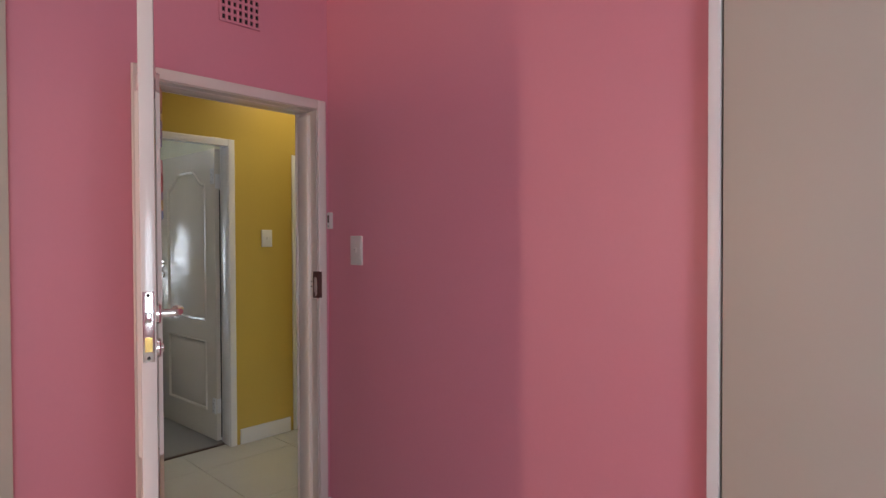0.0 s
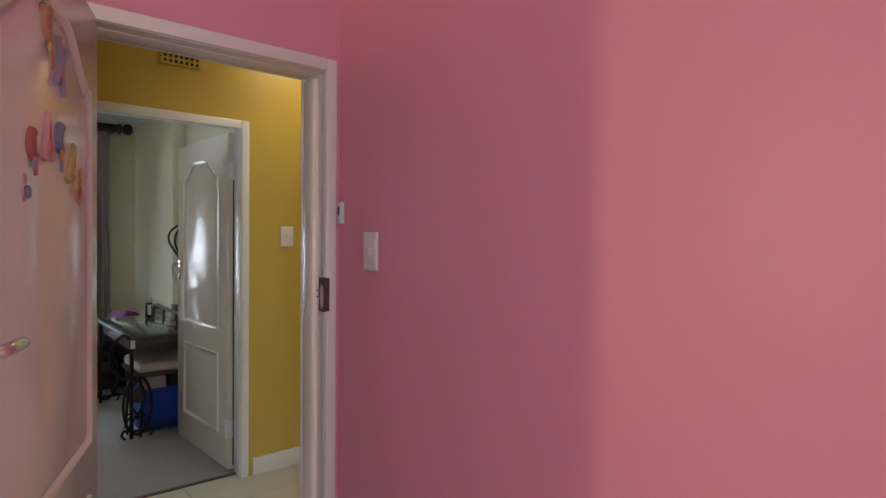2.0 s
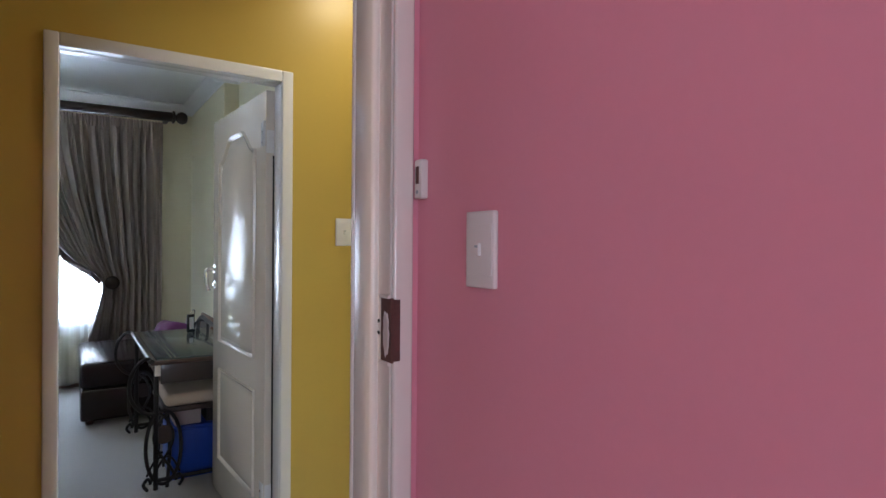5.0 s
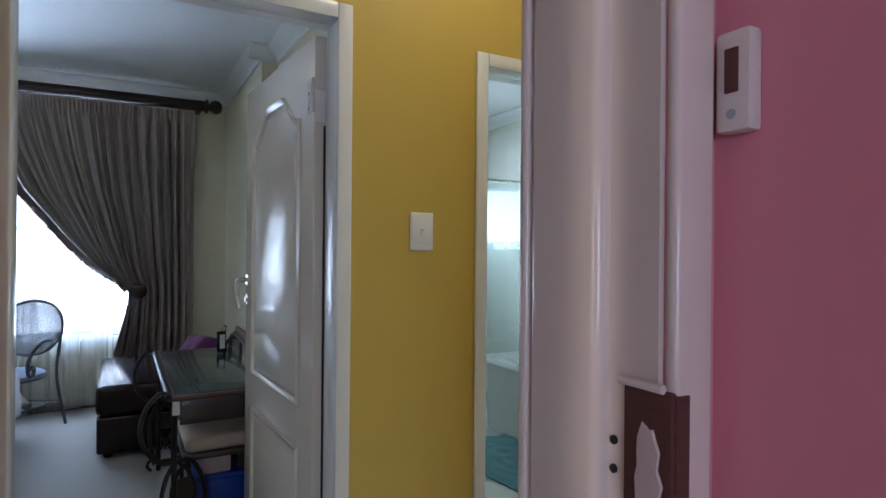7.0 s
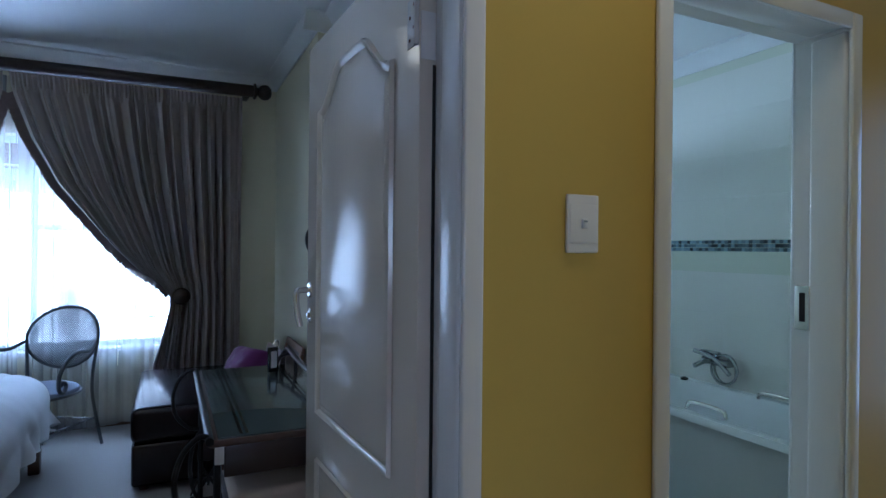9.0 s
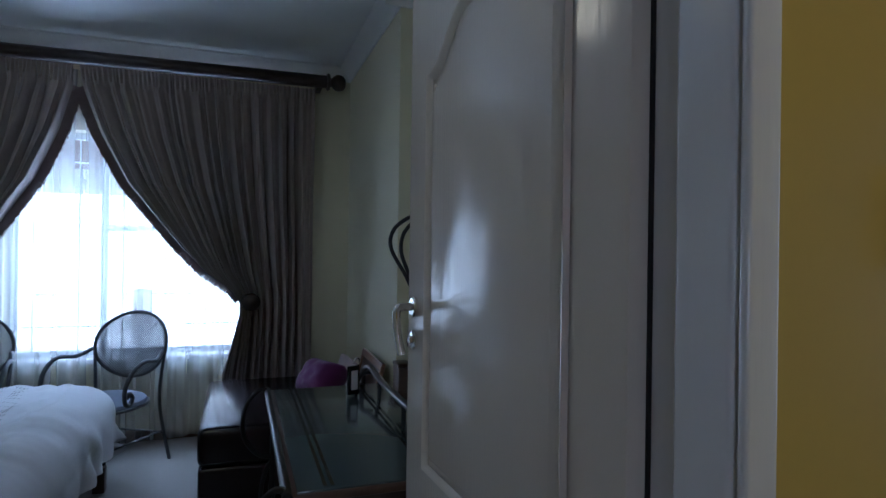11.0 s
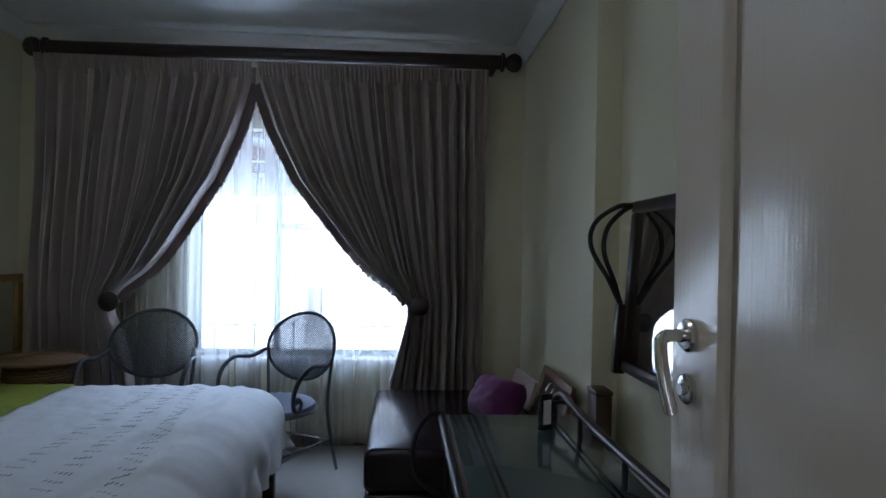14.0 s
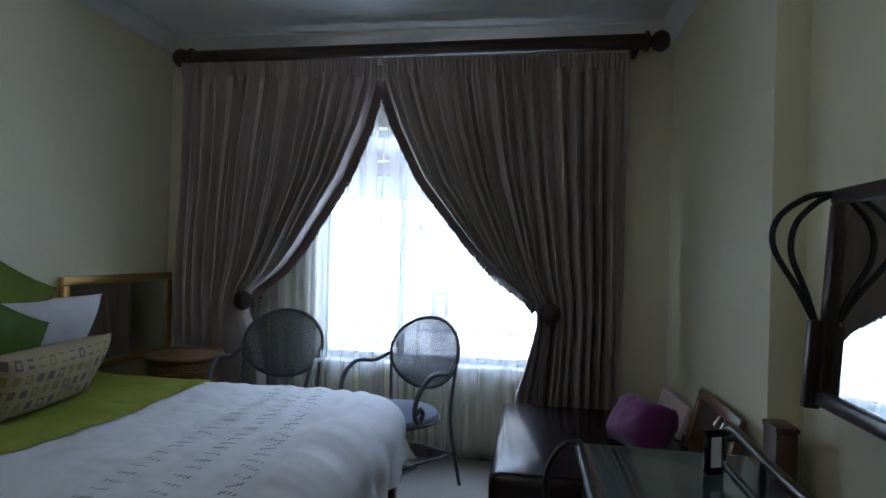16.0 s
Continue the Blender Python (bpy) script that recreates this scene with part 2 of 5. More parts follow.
def link(name, bm, material, parent=None, label="", smooth=True, flat_angle=None):
    me = bpy.data.meshes.new(name)
    bmesh.ops.recalc_face_normals(bm, faces=bm.faces)
    bm.to_mesh(me)
    bm.free()
    for p in me.polygons:
        p.use_smooth = smooth
    if smooth:
        me.set_sharp_from_angle(angle=radians(flat_angle or 40))
    me.materials.append(material)
    ob = new(name, me)
    if parent:
        ob.parent = parent
    if label:
        ob["label"] = label
    return ob


part = link


def thing(name, label, category, where=(0, 0, 0), rz=0.0, group="", kind=""):
    ob = new(name)
    ob.empty_display_size = 0.1
    ob.matrix_world = pose(*where, 0, 0, rz)
    return tagged(ob, label, category, group, kind)


def box(x0, x1, y0, y1, z0, z1, bevel=0.0, seg=2, bm=None):
    bm = bm or bmesh.new()
    r = bmesh.ops.create_cube(bm, size=1.0)["verts"]
    bmesh.ops.scale(bm, vec=(abs(x1 - x0), abs(y1 - y0), abs(z1 - z0)), verts=r)
    bmesh.ops.translate(bm, vec=((x0 + x1) / 2, (y0 + y1) / 2, (z0 + z1) / 2), verts=r)
    if bevel:
        edges = {e for v in r for e in v.link_edges}
        bmesh.ops.bevel(bm, geom=list(edges), offset=bevel, segments=seg, affect="EDGES", profile=0.5)
    return bm


def tube(points, radius, bm=None, sides=8, closed=False, radii=None):
    """A round bar swept along points."""
    bm = bm or bmesh.new()
    pts = [Vector(p) for p in points]
    n, rings = len(pts), []
    up = None
    for i, p in enumerate(pts):
        if closed:
            d = (pts[(i + 1) % n] - pts[i - 1]).normalized()
        else:
            d = (pts[min(i + 1, n - 1)] - pts[max(i - 1, 0)]).normalized()
        if up is None:
            up = d.orthogonal().normalized()
        up = (up - d * up.dot(d))
        up = up.normalized() if up.length > 1e-6 else d.orthogonal().normalized()
        side = d.cross(up)
        r = radii[i] if radii else radius
        rings.append([bm.verts.new(p + r * (math.cos(a) * up + math.sin(a) * side)) for a in [2 * math.pi * k / sides for k in range(sides)]])
    for i in range(n if closed else n - 1):
        a, b = rings[i], rings[(i + 1) % n]
        off = 0
        if closed and i == n - 1:
            off = min(range(sides), key=lambda o: (a[0].co - b[o].co).length)
        for k in range(sides):
            bm.faces.new((a[k], a[(k + 1) % sides], b[(k + 1 + off) % sides], b[(k + off) % sides]))
    if not closed:
        bm.faces.new(rings[0])
        bm.faces.new(list(reversed(rings[-1])))
    return bm


def lathe(profile, bm=None, seg=32, axis="Z", where=(0, 0, 0)):
    """A turned piece: profile of (radius, height) about an axis."""
    bm = bm or bmesh.new()
    turn = {"Z": Matrix.Identity(3), "X": Matrix.Rotation(radians(90), 3, "Y"), "Y": Matrix.Rotation(radians(-90), 3, "X")}[axis]
    rings = []
    for r, h in profile:
        rings.append([bm.verts.new(turn @ Vector((max(r, 1e-4) * math.cos(a), max(r, 1e-4) * math.sin(a), h)) + Vector(where)) for a in [2 * math.pi * k / seg for k in range(seg)]])
    for a, b in zip(rings, rings[1:]):
        for k in range(seg):
            bm.faces.new((a[k], a[(k + 1) % seg], b[(k + 1) % seg], b[k]))
    bm.faces.new(rings[0])
    bm.faces.new(list(reversed(rings[-1])))
    return bm


def sheet(fn, nu, nv, thick=0.0):
    """A grid surface fn(u, v) -> point; with a thickness it is given a second skin."""
    bm = bmesh.new()
    g = [[bm.verts.new(fn(i / nu, j / nv)) for j in range(nv + 1)] for i in range(nu + 1)]
    for i in range(nu):
        for j in range(nv):
            bm.faces.new((g[i][j], g[i + 1][j], g[i + 1][j + 1], g[i][j + 1]))
    if thick:
        bmesh.ops.recalc_face_normals(bm, faces=bm.faces)
        bmesh.ops.solidify(bm, geom=bm.faces[:], thickness=thick)
    return bm


def arc(c, r, a0, a1, n, plane="yz", ry=None):
    """Points on an arc in a plane through c."""
    ry = ry or r
    out = []
    for i in range(n + 1):
        a = radians(a0 + (a1 - a0) * i / n)
        p, q = r * math.cos(a), ry * math.sin(a)
        out.append(Vector(c) + Vector({"yz": (0, p, q), "xz": (p, 0, q), "xy": (p, q, 0)}[plane]))
    return out


def spline(points, steps=8):
    """Catmull-Rom through the points."""
    p = [Vector(v) for v in points]
    p = [2 * p[0] - p[1]] + p + [2 * p[-1] - p[-2]]
    out = []
    for i in range(1, len(p) - 2):
        for k in range(steps):
            t = k / steps
            out.append(0.5 * ((2 * p[i]) + (p[i + 1] - p[i - 1]) * t + (2 * p[i - 1] - 5 * p[i] + 4 * p[i + 1] - p[i + 2]) * t * t + (3 * p[i] - p[i - 1] - 3 * p[i + 1] + p[i + 2]) * t ** 3))
    out.append(p[-2])
    return out


def curve1(pairs, v):
    """Smooth interpolation through (v, value) pairs in rising v."""
    if v <= pairs[0][0]:
        return pairs[0][1]
    for (a, x), (b, y) in zip(pairs, pairs[1:]):
        if v <= b:
            t = (v - a) / (b - a)
            return x + (y - x) * t
    return pairs[-1][1]


def structure(name, bm, material, label, category="wall", parent=None):
    return tagged(link(name, bm, material, parent, smooth=False), label, category, kind="structure")


# ---- large structure ----
# plan: pink room x > -2.14, corridor -3.44 < x < -2.32, bedroom and bathroom x < -3.59
PX, CX, YX, BX, WX = -2.14, -2.295, -3.44, -3.59, -7.45
BXB = -3.600                    # bathroom side of the tiled wall
BACKDROP = 4.2
PY = 1.965                      # pink room's wall beside the door
PIER_Y, MAIN_Y, PIER_X = 2.375, 2.49, -5.95
BED_Y0, BATH_Y0, BATH_Y1 = -0.98, 2.62, 4.575
CEIL_Z, CORR_Z = 2.755, 2.70
D1 = (1.102, 1.905, 2.038)      # openings: y from, y to, top
D2 = (1.283, 2.091, 2.046)
D3 = (2.574, 3.288, 1.990)
WIN = (0.12, 1.76, 0.585, 2.14)
BWIN = (3.15, 3.95, 1.30, 2.10)


def wall_with_openings(name, x0, x1, y0, y1, z1, holes, material, label):
    """A wall along y with rectangular holes through it (y0, y1, z0, z1)."""
    bm = bmesh.new()
    ys = sorted({y0, y1, *[h[0] for h in holes], *[h[1] for h in holes]})
    for a, b in zip(ys, ys[1:]):
        inside = [h for h in holes if h[0] <= a and h[1] >= b]
        if not inside:
            box(x0, x1, a, b, 0, z1, bm=bm)
        for h in inside:
            if h[2] > 0:
                box(x0, x1, a, b, 0, h[2], bm=bm)
            if h[3] < z1:
                box(x0, x1, a, b, h[3], z1, bm=bm)
    bmesh.ops.remove_doubles(bm, verts=bm.verts, dist=1e-5)
    return structure(name, bm, material, label)


mid1, mid2 = (PX + CX) / 2, (YX + BX) / 2
wall_with_openings("wall_pink_door", mid1, PX, -1.8, PY, CEIL_Z, [(D1[0], D1[1], 0, D1[2])], PINK, "pink painted wall with the bedroom doorway")
wall_with_openings("wall_corridor_east", CX, mid1, -0.6, 5.5, CEIL_Z, [(D1[0], D1[1], 0, D1[2])], YELLOW, "mustard yellow corridor wall")
wall_with_openings("wall_corridor_west", mid2, YX, -0.6, 5.5, CEIL_Z, [(D2[0], D2[1], 0, D2[2]), (D3[0], D3[1], 0, D3[2])], YELLOW, "mustard yellow corridor wall with two doorways")
wall_with_openings("wall_bedroom_door", BX, mid2, BED_Y0, 2.55, CEIL_Z, [(D2[0], D2[1], 0, D2[2])], GREEN, "pale green bedroom wall with the doorway")
wall_with_openings("wall_bath_door", BXB, mid2, 2.55, BATH_Y1, CEIL_Z, [(D3[0], D3[1], 0, D3[2])], BATH_PAINT, "pale bathroom wall with the doorway")
wall_with_openings("wall_window", WX - 0.22, WX, BED_Y0 - 0.15, 2.55, CEIL_Z, [(WIN[0], WIN[1], WIN[2], WIN[3])], GREEN, "pale green bedroom wall with the window")
wall_with_openings("wall_bath_window", WX - 0.22, WX, 2.55, BATH_Y1 + 0.15, CEIL_Z, [(BWIN[0], BWIN[1], BWIN[2], BWIN[3])], BATH_PAINT, "pale bathroom wall with a small window")
structure("wall_pink_side", box(PX, 2.2, PY, PY + 0.15, 0, CEIL_Z), PINK, "pink painted wall with a light switch")
bm = box(PX, -1.84, -1.95, -1.8, 0, CEIL_Z)
box(-1.65, 2.2, -1.95, -1.8, 0, CEIL_Z, bm=bm)
box(-1.84, -1.65, -1.95, -1.8, 0, 0.6, bm=bm)
box(-1.84, -1.65, -1.95, -1.8, 2.3, CEIL_Z, bm=bm)
structure("wall_pink_back", bm, PINK, "pink painted wall behind the walk")
wall_with_openings("wall_pink_window", 2.0, 2.15, -1.8, PY, CEIL_Z, [(-1.05, 0.45, 0.9, 2.15)], PINK, "pink painted wall with a window")
bm = box(BX, WX, BED_Y0 - 0.15, BED_Y0, 0, CEIL_Z)
structure("wall_bedroom_left", bm, GREEN, "pale green bedroom wall behind the bed")
bm = box(PIER_X, WX, PIER_Y, 2.55, 0, CEIL_Z)
box(BX, PIER_X, MAIN_Y, 2.55, 0, CEIL_Z, bm=bm)
structure("wall_bedroom_right", bm, GREEN, "pale green bedroom wall with a shallow pier")
structure("wall_bath_side", box(BXB, WX, 2.55, BATH_Y0, 0, CEIL_Z), BATH_PAINT, "pale bathroom wall")
structure("wall_bath_back", box(BXB, WX, BATH_Y1, BATH_Y1 + 0.15, 0, CEIL_Z), BATH_PAINT, "pale bathroom wall behind the tub")
structure("wall_corridor_south", box(YX, CX, -0.75, -0.6, 0, CEIL_Z), YELLOW, "mustard yellow corridor end wall")
bm = box(YX, -3.34, 5.5, 5.65, 0, CEIL_Z)
box(-2.46, CX, 5.5, 5.65, 0, CEIL_Z, bm=bm)
box(-3.34, -2.46, 5.5, 5.65, 2.3, CEIL_Z, bm=bm)
structure("wall_corridor_north", bm, YELLOW, "mustard yellow corridor end wall with a bright doorway")
structure("ceiling", box(-8.0, 2.3, -2.0, 5.7, CEIL_Z, CEIL_Z + 0.1), CEIL, "white painted ceiling", "ceiling")
structure("ceiling_corridor", box(YX, CX, -0.6, 5.5, CORR_Z, CORR_Z + 0.1), CEIL, "white corridor ceiling", "ceiling")
structure("ceiling_bath", box(BXB, WX, BATH_Y0, BATH_Y1, 2.58, 2.68), CEIL, "white bathroom ceiling", "ceiling")
structure("floor_bedroom", box(-7.6, -3.53, BED_Y0, 2.55, -0.1, 0.0), CARPET, "beige carpet on the bedroom floor", "floor")
structure("floor_bath", box(-7.6, -3.53, 2.55, 4.6, -0.1, 0.0), BATH_FLOOR, "pale tiled bathroom floor", "floor")
floor = structure("floor", box(-3.53, 2.2, -1.9, 5.6, -0.1, -0.006), GROUT, "cream ceramic tiles with dark grout joints", "floor")


def skirting(name, x0, x1, y0, y1, material=WHITE, h=0.105):
    bm = box(x0, x1, y0, y1, 0, h, 0.004)
    return tagged(link(name, bm, material), "white painted skirting board", "skirting", kind="structure")


skirting("baseboard", YX, YX + 0.014, D2[1] + 0.048, D3[0] - 0.048)
skirting("baseboard", YX, YX + 0.014, -0.6, D2[0] - 0.048)
skirting("baseboard", YX, YX + 0.014, D3[1] + 0.048, 5.5)
skirting("baseboard", CX - 0.014, CX, -0.6, D1[0] - 0.048)
skirting("baseboard", CX - 0.014, CX, D1[1] + 0.048, 5.5)
skirting("baseboard", WX, WX + 0.014, BED_Y0, PIER_Y, DARK_WOOD, 0.06)
skirting("baseboard", PX, -0.30, PY - 0.014, PY)


def cornice(name, a, b, inward):
    """A plaster cove between wall and ceiling from a to b; inward points into the room."""
    a, b, w = Vector(a), Vector(b), Vector(inward)
    prof = [(0, -0.095), (0.012, -0.095), (0.014, -0.080), (0.030, -0.058), (0.055, -0.034), (0.080, -0.018), (0.095, -0.014), (0.095, 0.0), (0, 0)]
    bm = bmesh.new()
    r0 = [bm.verts.new(a + w * p + Vector((0, 0, q))) for p, q in prof]
    r1 = [bm.verts.new(b + w * p + Vector((0, 0, q))) for p, q in prof]
    for k in range(len(prof)):
        bm.faces.new((r0[k], r0[(k + 1) % len(prof)], r1[(k + 1) % len(prof)], r1[k]))
    bm.faces.new(r0)
    bm.faces.new(list(reversed(r1)))
    return tagged(link(name, bm, CEIL), "white plaster cornice", "cornice", kind="structure")


cornice("trim", (WX, BED_Y0, CEIL_Z), (WX, PIER_Y, CEIL_Z), (1, 0, 0))
cornice("trim", (WX, BED_Y0, CEIL_Z), (BX, BED_Y0, CEIL_Z), (0, 1, 0))
cornice("trim", (WX, PIER_Y, CEIL_Z), (PIER_X, PIER_Y, CEIL_Z), (0, -1, 0))
cornice("trim", (PIER_X, MAIN_Y, CEIL_Z), (BX, MAIN_Y, CEIL_Z), (0, -1, 0))
cornice("trim", (PIER_X, PIER_Y - 0.09, CEIL_Z), (PIER_X, MAIN_Y, CEIL_Z), (1, 0, 0))
cornice("trim", (WX, BATH_Y1, 2.58), (BX, BATH_Y1, 2.58), (0, -1, 0))
cornice("trim", (BX, BED_Y0, CEIL_Z), (BX, MAIN_Y, CEIL_Z), (-1, 0, 0))


def door_frame(name, x_front, x_back, opening, label, stop, paint=WHITE):
    """A pressed steel frame round an opening: face strips on both sides, jamb lining with a rebate and a stop."""
    y0, y1, top = opening
    root = thing(name, label, "door frame", kind="structure")
    w, proud = 0.046, 0.014
    for face, sign in ((x_front, 1), (x_back, -1)):
        a, b = (face, face + proud) if sign > 0 else (face - proud, face)
        lip = 0.022 if min(abs(face - v) for v in stop) < 0.01 else (0.004 if face == PX else 0.0)
        drop = 0.008 if face == CX else lip
        out = w - lip
        part("architrave", box(a, b, y0 - out, y0 + lip, 0, top + out, 0.006, 3), paint, root)
        part("architrave", box(a, b, y1 - lip, y1 + out, 0, top + out, 0.006, 3), paint, root)
        part("architrave", box(a, b, y0 + lip, y1 - lip, top - drop, top + out, 0.004), paint, root)
    lo, hi = min(x_front, x_back) + 0.002, max(x_front, x_back) - 0.002
    s0, s1 = stop
    for ya, yb, yc in ((y0 - 0.02, y0 + 0.006, y0 + 0.022), (y1 + 0.02, y1 - 0.006, y1 - 0.022)):
        bm = box(lo, hi, ya, yb, 0, top, 0.0)
        box(s0, s1, ya, yc, 0, top - 0.02, 0.010, 4, bm=bm)
        part("jamb", bm, paint, root)
    bm = box(lo, hi, y0 + 0.006, y1 - 0.006, top - 0.006, top + 0.02)
    box(s0, s1, y0 + 0.022, y1 - 0.022, top - 0.009, top + 0.02, 0.003, bm=bm)
    part("head", bm, paint, root)
    return root


frame1 = door_frame("door_frame_1", PX, CX, D1, "white painted steel door frame in the pink wall", (CX + 0.004, PX - 0.055), FRAME_CREAM)
door_frame("door_frame_2", YX, BX, D2, "white painted steel door frame in the yellow wall", (BX + 0.055, YX - 0.004))
frame3 = door_frame("door_frame_3", YX, BXB, D3, "white painted steel door frame of the bathroom", (BXB + 0.055, YX - 0.004))
# broken strike recess in the first frame's jamb, and strike plate of the bathroom frame
bm = box(PX - 0.034, PX + 0.0145, D1[1] - 0.0105, D1[1] - 0.0035, 1.108, 1.243, 0.002)
box(PX + 0.0125, PX + 0.0155, D1[1] - 0.006, D1[1] + 0.010, 1.112, 1.240, bm=bm)
part("strike_recess", bm, RUST, frame1, "rusty open lock recess")
bm = bmesh.new()
rnd = random.Random(2)
rough_edge = [(PX - 0.008 + (0.012 + 0.006 * rnd.random()) * math.cos(a), 1.168 + (0.044 + 0.012 * rnd.random()) * math.sin(a)) for a in [2 * math.pi * k / 22 for k in range(22)]]
lo_ring, hi_ring = [bm.verts.new((x, D1[1] - 0.006, z)) for x, z in rough_edge], [bm.verts.new((PX - 0.008 + 0.8 * (x - PX + 0.008), D1[1] - 0.0125, 1.168 + 0.88 * (z - 1.168))) for x, z in rough_edge]
for k in range(22):
    bm.faces.new((lo_ring[k], lo_ring[(k + 1) % 22], hi_ring[(k + 1) % 22], hi_ring[k]))
bm.faces.new(hi_ring)
part("chipped_filler", bm, CARD, frame1, "chipped grey filler")
bm = tube([(PX - 0.036, D1[1] - 0.012, 1.245), (PX + 0.008, D1[1] - 0.012, 1.245)], 0.004)
tube([(PX - 0.036, D1[1] - 0.012, 1.106), (PX + 0.008, D1[1] - 0.012, 1.106)], 0.004, bm=bm)
part("strike_edge", bm, FRAME_CREAM, frame1)
for dz in (1.165, 1.19):
    part("screw", lathe([(0.004, 0), (0.004, 0.002)], axis="Y", where=(PX - 0.046, D1[1] - 0.010, dz), seg=10), DARK, frame1)
bm = box(BXB + 0.018, BXB + 0.062, D3[1] - 0.026, D3[1] - 0.004, 1.125, 1.255, 0.003)
part("strike_plate", bm, CHROME, frame3, "chrome strike plate")
# no hole is cut: a dark block paints the shade inside it
part("strike_hole_shade", box(BXB + 0.034, BXB + 0.050, D3[1] - 0.0275, D3[1] - 0.0255, 1.150, 1.235), DARK, frame3)


def panel_ring(outline, depth_sign, y_face):
    """Moulding along a closed outline in the xz plane on the face y_face, with the raised field inside it."""
    bm = bmesh.new()
    n = len(outline)
    c = sum((Vector(p) for p in outline), Vector((0, 0))) / n
    loops = []
    for inset, lift in ((0.0, -0.001), (0.006, 0.009), (0.016, 0.006), (0.024, -0.0035), (0.040, -0.0035), (0.060, 0.004)):
        ring = []
        for i in range(n):
            a, b, d = Vector(outline[i - 1]), Vector(outline[i]), Vector(outline[(i + 1) % n])
            t = ((b - a).normalized() + (d - b).normalized()).normalized()
            nrm = Vector((-t.y, t.x))
            if nrm.dot(c - b) < 0:
                nrm = -nrm
            q = b + nrm * inset
            ring.append(bm.verts.new((q.x, y_face + depth_sign * (lift + 0.0035), q.y)))
        loops.append(ring)
    for a, b in zip(loops, loops[1:]):
        for i in range(n):
            bm.faces.new((a[i], a[(i + 1) % n], b[(i + 1) % n], b[i]))
    bm.faces.new(loops[-1])
    return bm


def eyebrow(x0, x1, z0, z1, drop=0.10):
    """Panel outline with an eyebrow head."""
    w = x1 - x0
    pts = [(x0, z0), (x1, z0)]
    for k in range(0, 19):
        t = k / 18
        s = abs(t - 0.5) * 2
        lift = 0.5 + 0.5 * math.cos(math.pi * min(1, max(0, (s - 0.30) / 0.62)))
        pts.append((x1 - w * t, z1 - drop + drop * lift + 0.012 * (1 - s * s)))
    return pts


def lever(root, x, z, y_face, sign, material=CHROME, direction=1, droop=0.0):
    """Lever handle on a round rose, with a key rose under it."""
    h = part("handle", lathe([(0.0, 0), (0.026, 0), (0.026, 0.006), (0.022, 0.010), (0.010, 0.011), (0.010, 0.042), (0.0, 0.042)], axis="Y" , where=(0, 0, 0), seg=24), material, root, "chrome lever handle")
    h.matrix_basis = pose(x, y_face, z, 0, 0, 0 if sign > 0 else 180)
    reach, fall = direction * sign * (1 - 0.74 * droop), 0.112 * droop
    pts = spline([(0, 0.034, 0), (0.010 * reach, 0.049, -0.06 * fall), (0.045 * reach, 0.053, 0.002 - 0.34 * fall), (0.085 * reach, 0.050, -0.72 * fall), (0.114 * reach, 0.044, -0.004 - fall)], 6)
    part("lever", tube(pts, 0.0105, sides=10), material, h)
    k = part("key_rose", lathe([(0.0, 0), (0.024, 0), (0.024, 0.006), (0.020, 0.009), (0.010, 0.009), (0.009, 0.016), (0, 0.016)], axis="Y", seg=24), material, root)
    k.matrix_basis = pose(x, y_face, z - 0.085, 0, 0, 0 if sign > 0 else 180)
    return h


def door_leaf(name, width, label, paint, hinge, rz, droop=0.0, handles=(1, -1), half=0.020):
    """A two-panel moulded door; local x runs from the hinge to the free edge, y through its thickness."""
    root = thing(name, label, "door", (hinge[0], hinge[1], 0.0), rz)
    part("leaf", box(0, width, -half, half, 0.010, 2.022, 0.003), paint, root)
    for sign in (1, -1):
        f = sign * half
        part("upper_panel", panel_ring(eyebrow(0.125, width - 0.140, 0.83, 1.885), sign, f), paint, root)
        part("lower_panel", panel_ring([(0.125, 0.205), (width - 0.140, 0.205), (width - 0.140, 0.69), (0.125, 0.69)], sign, f), paint, root)
        if sign in handles:
            lever(root, width - 0.052, 1.215, f, sign, direction=-1, droop=droop)
    return root


W1 = 0.950
swing = Vector((-1.193 + 2.090, 0.791 - 1.118))
leaf1 = door_leaf("door_1", W1, "open cream moulded door with toy letters on it", DOOR_CREAM, (-2.090, 1.118), math.degrees(math.atan2(swing.y, swing.x)), handles=(1,), half=0.017)
leaf2 = door_leaf("door_2", 0.852, "open white moulded door standing into the bedroom", DOOR_WHITE, (-3.590, 2.068), math.degrees(math.atan2(-0.045, -0.84)), 1.0)
# added dark strip paints the shade between hinge edge and jamb
part("edge_shade", box(-0.0035, 0.0005, -0.0205, -0.0105, 0.03, 1.74), DARK, leaf2, "dark strip standing in for the shade along the hinge edge")
for z in (0.25, 1.80):
    part("hinge_plate", box(-0.003, 0.0005, -0.016, 0.018, z - 0.05, z + 0.05, 0.001), WHITE, leaf2)
lock = part("lock_plate", box(W1 - 0.001, W1 + 0.0025, -0.013, 0.013, 1.105, 1.275, 0.001), CHROME, leaf1, "worn chrome mortice lock plate")
part("latch", box(W1 + 0.001, W1 + 0.010, -0.007, 0.007, 1.200, 1.225, 0.002), CHROME, lock)
part("bolt_slot", box(W1 + 0.002, W1 + 0.0032, -0.008, 0.008, 1.130, 1.165), BRASS, lock, "brass lock bolt")
for z in (1.115, 1.265):
    part("screw", lathe([(0.004, 0), (0.004, 0.0015)], axis="X", where=(W1 + 0.0025, 0, z), seg=10), DARK, lock)
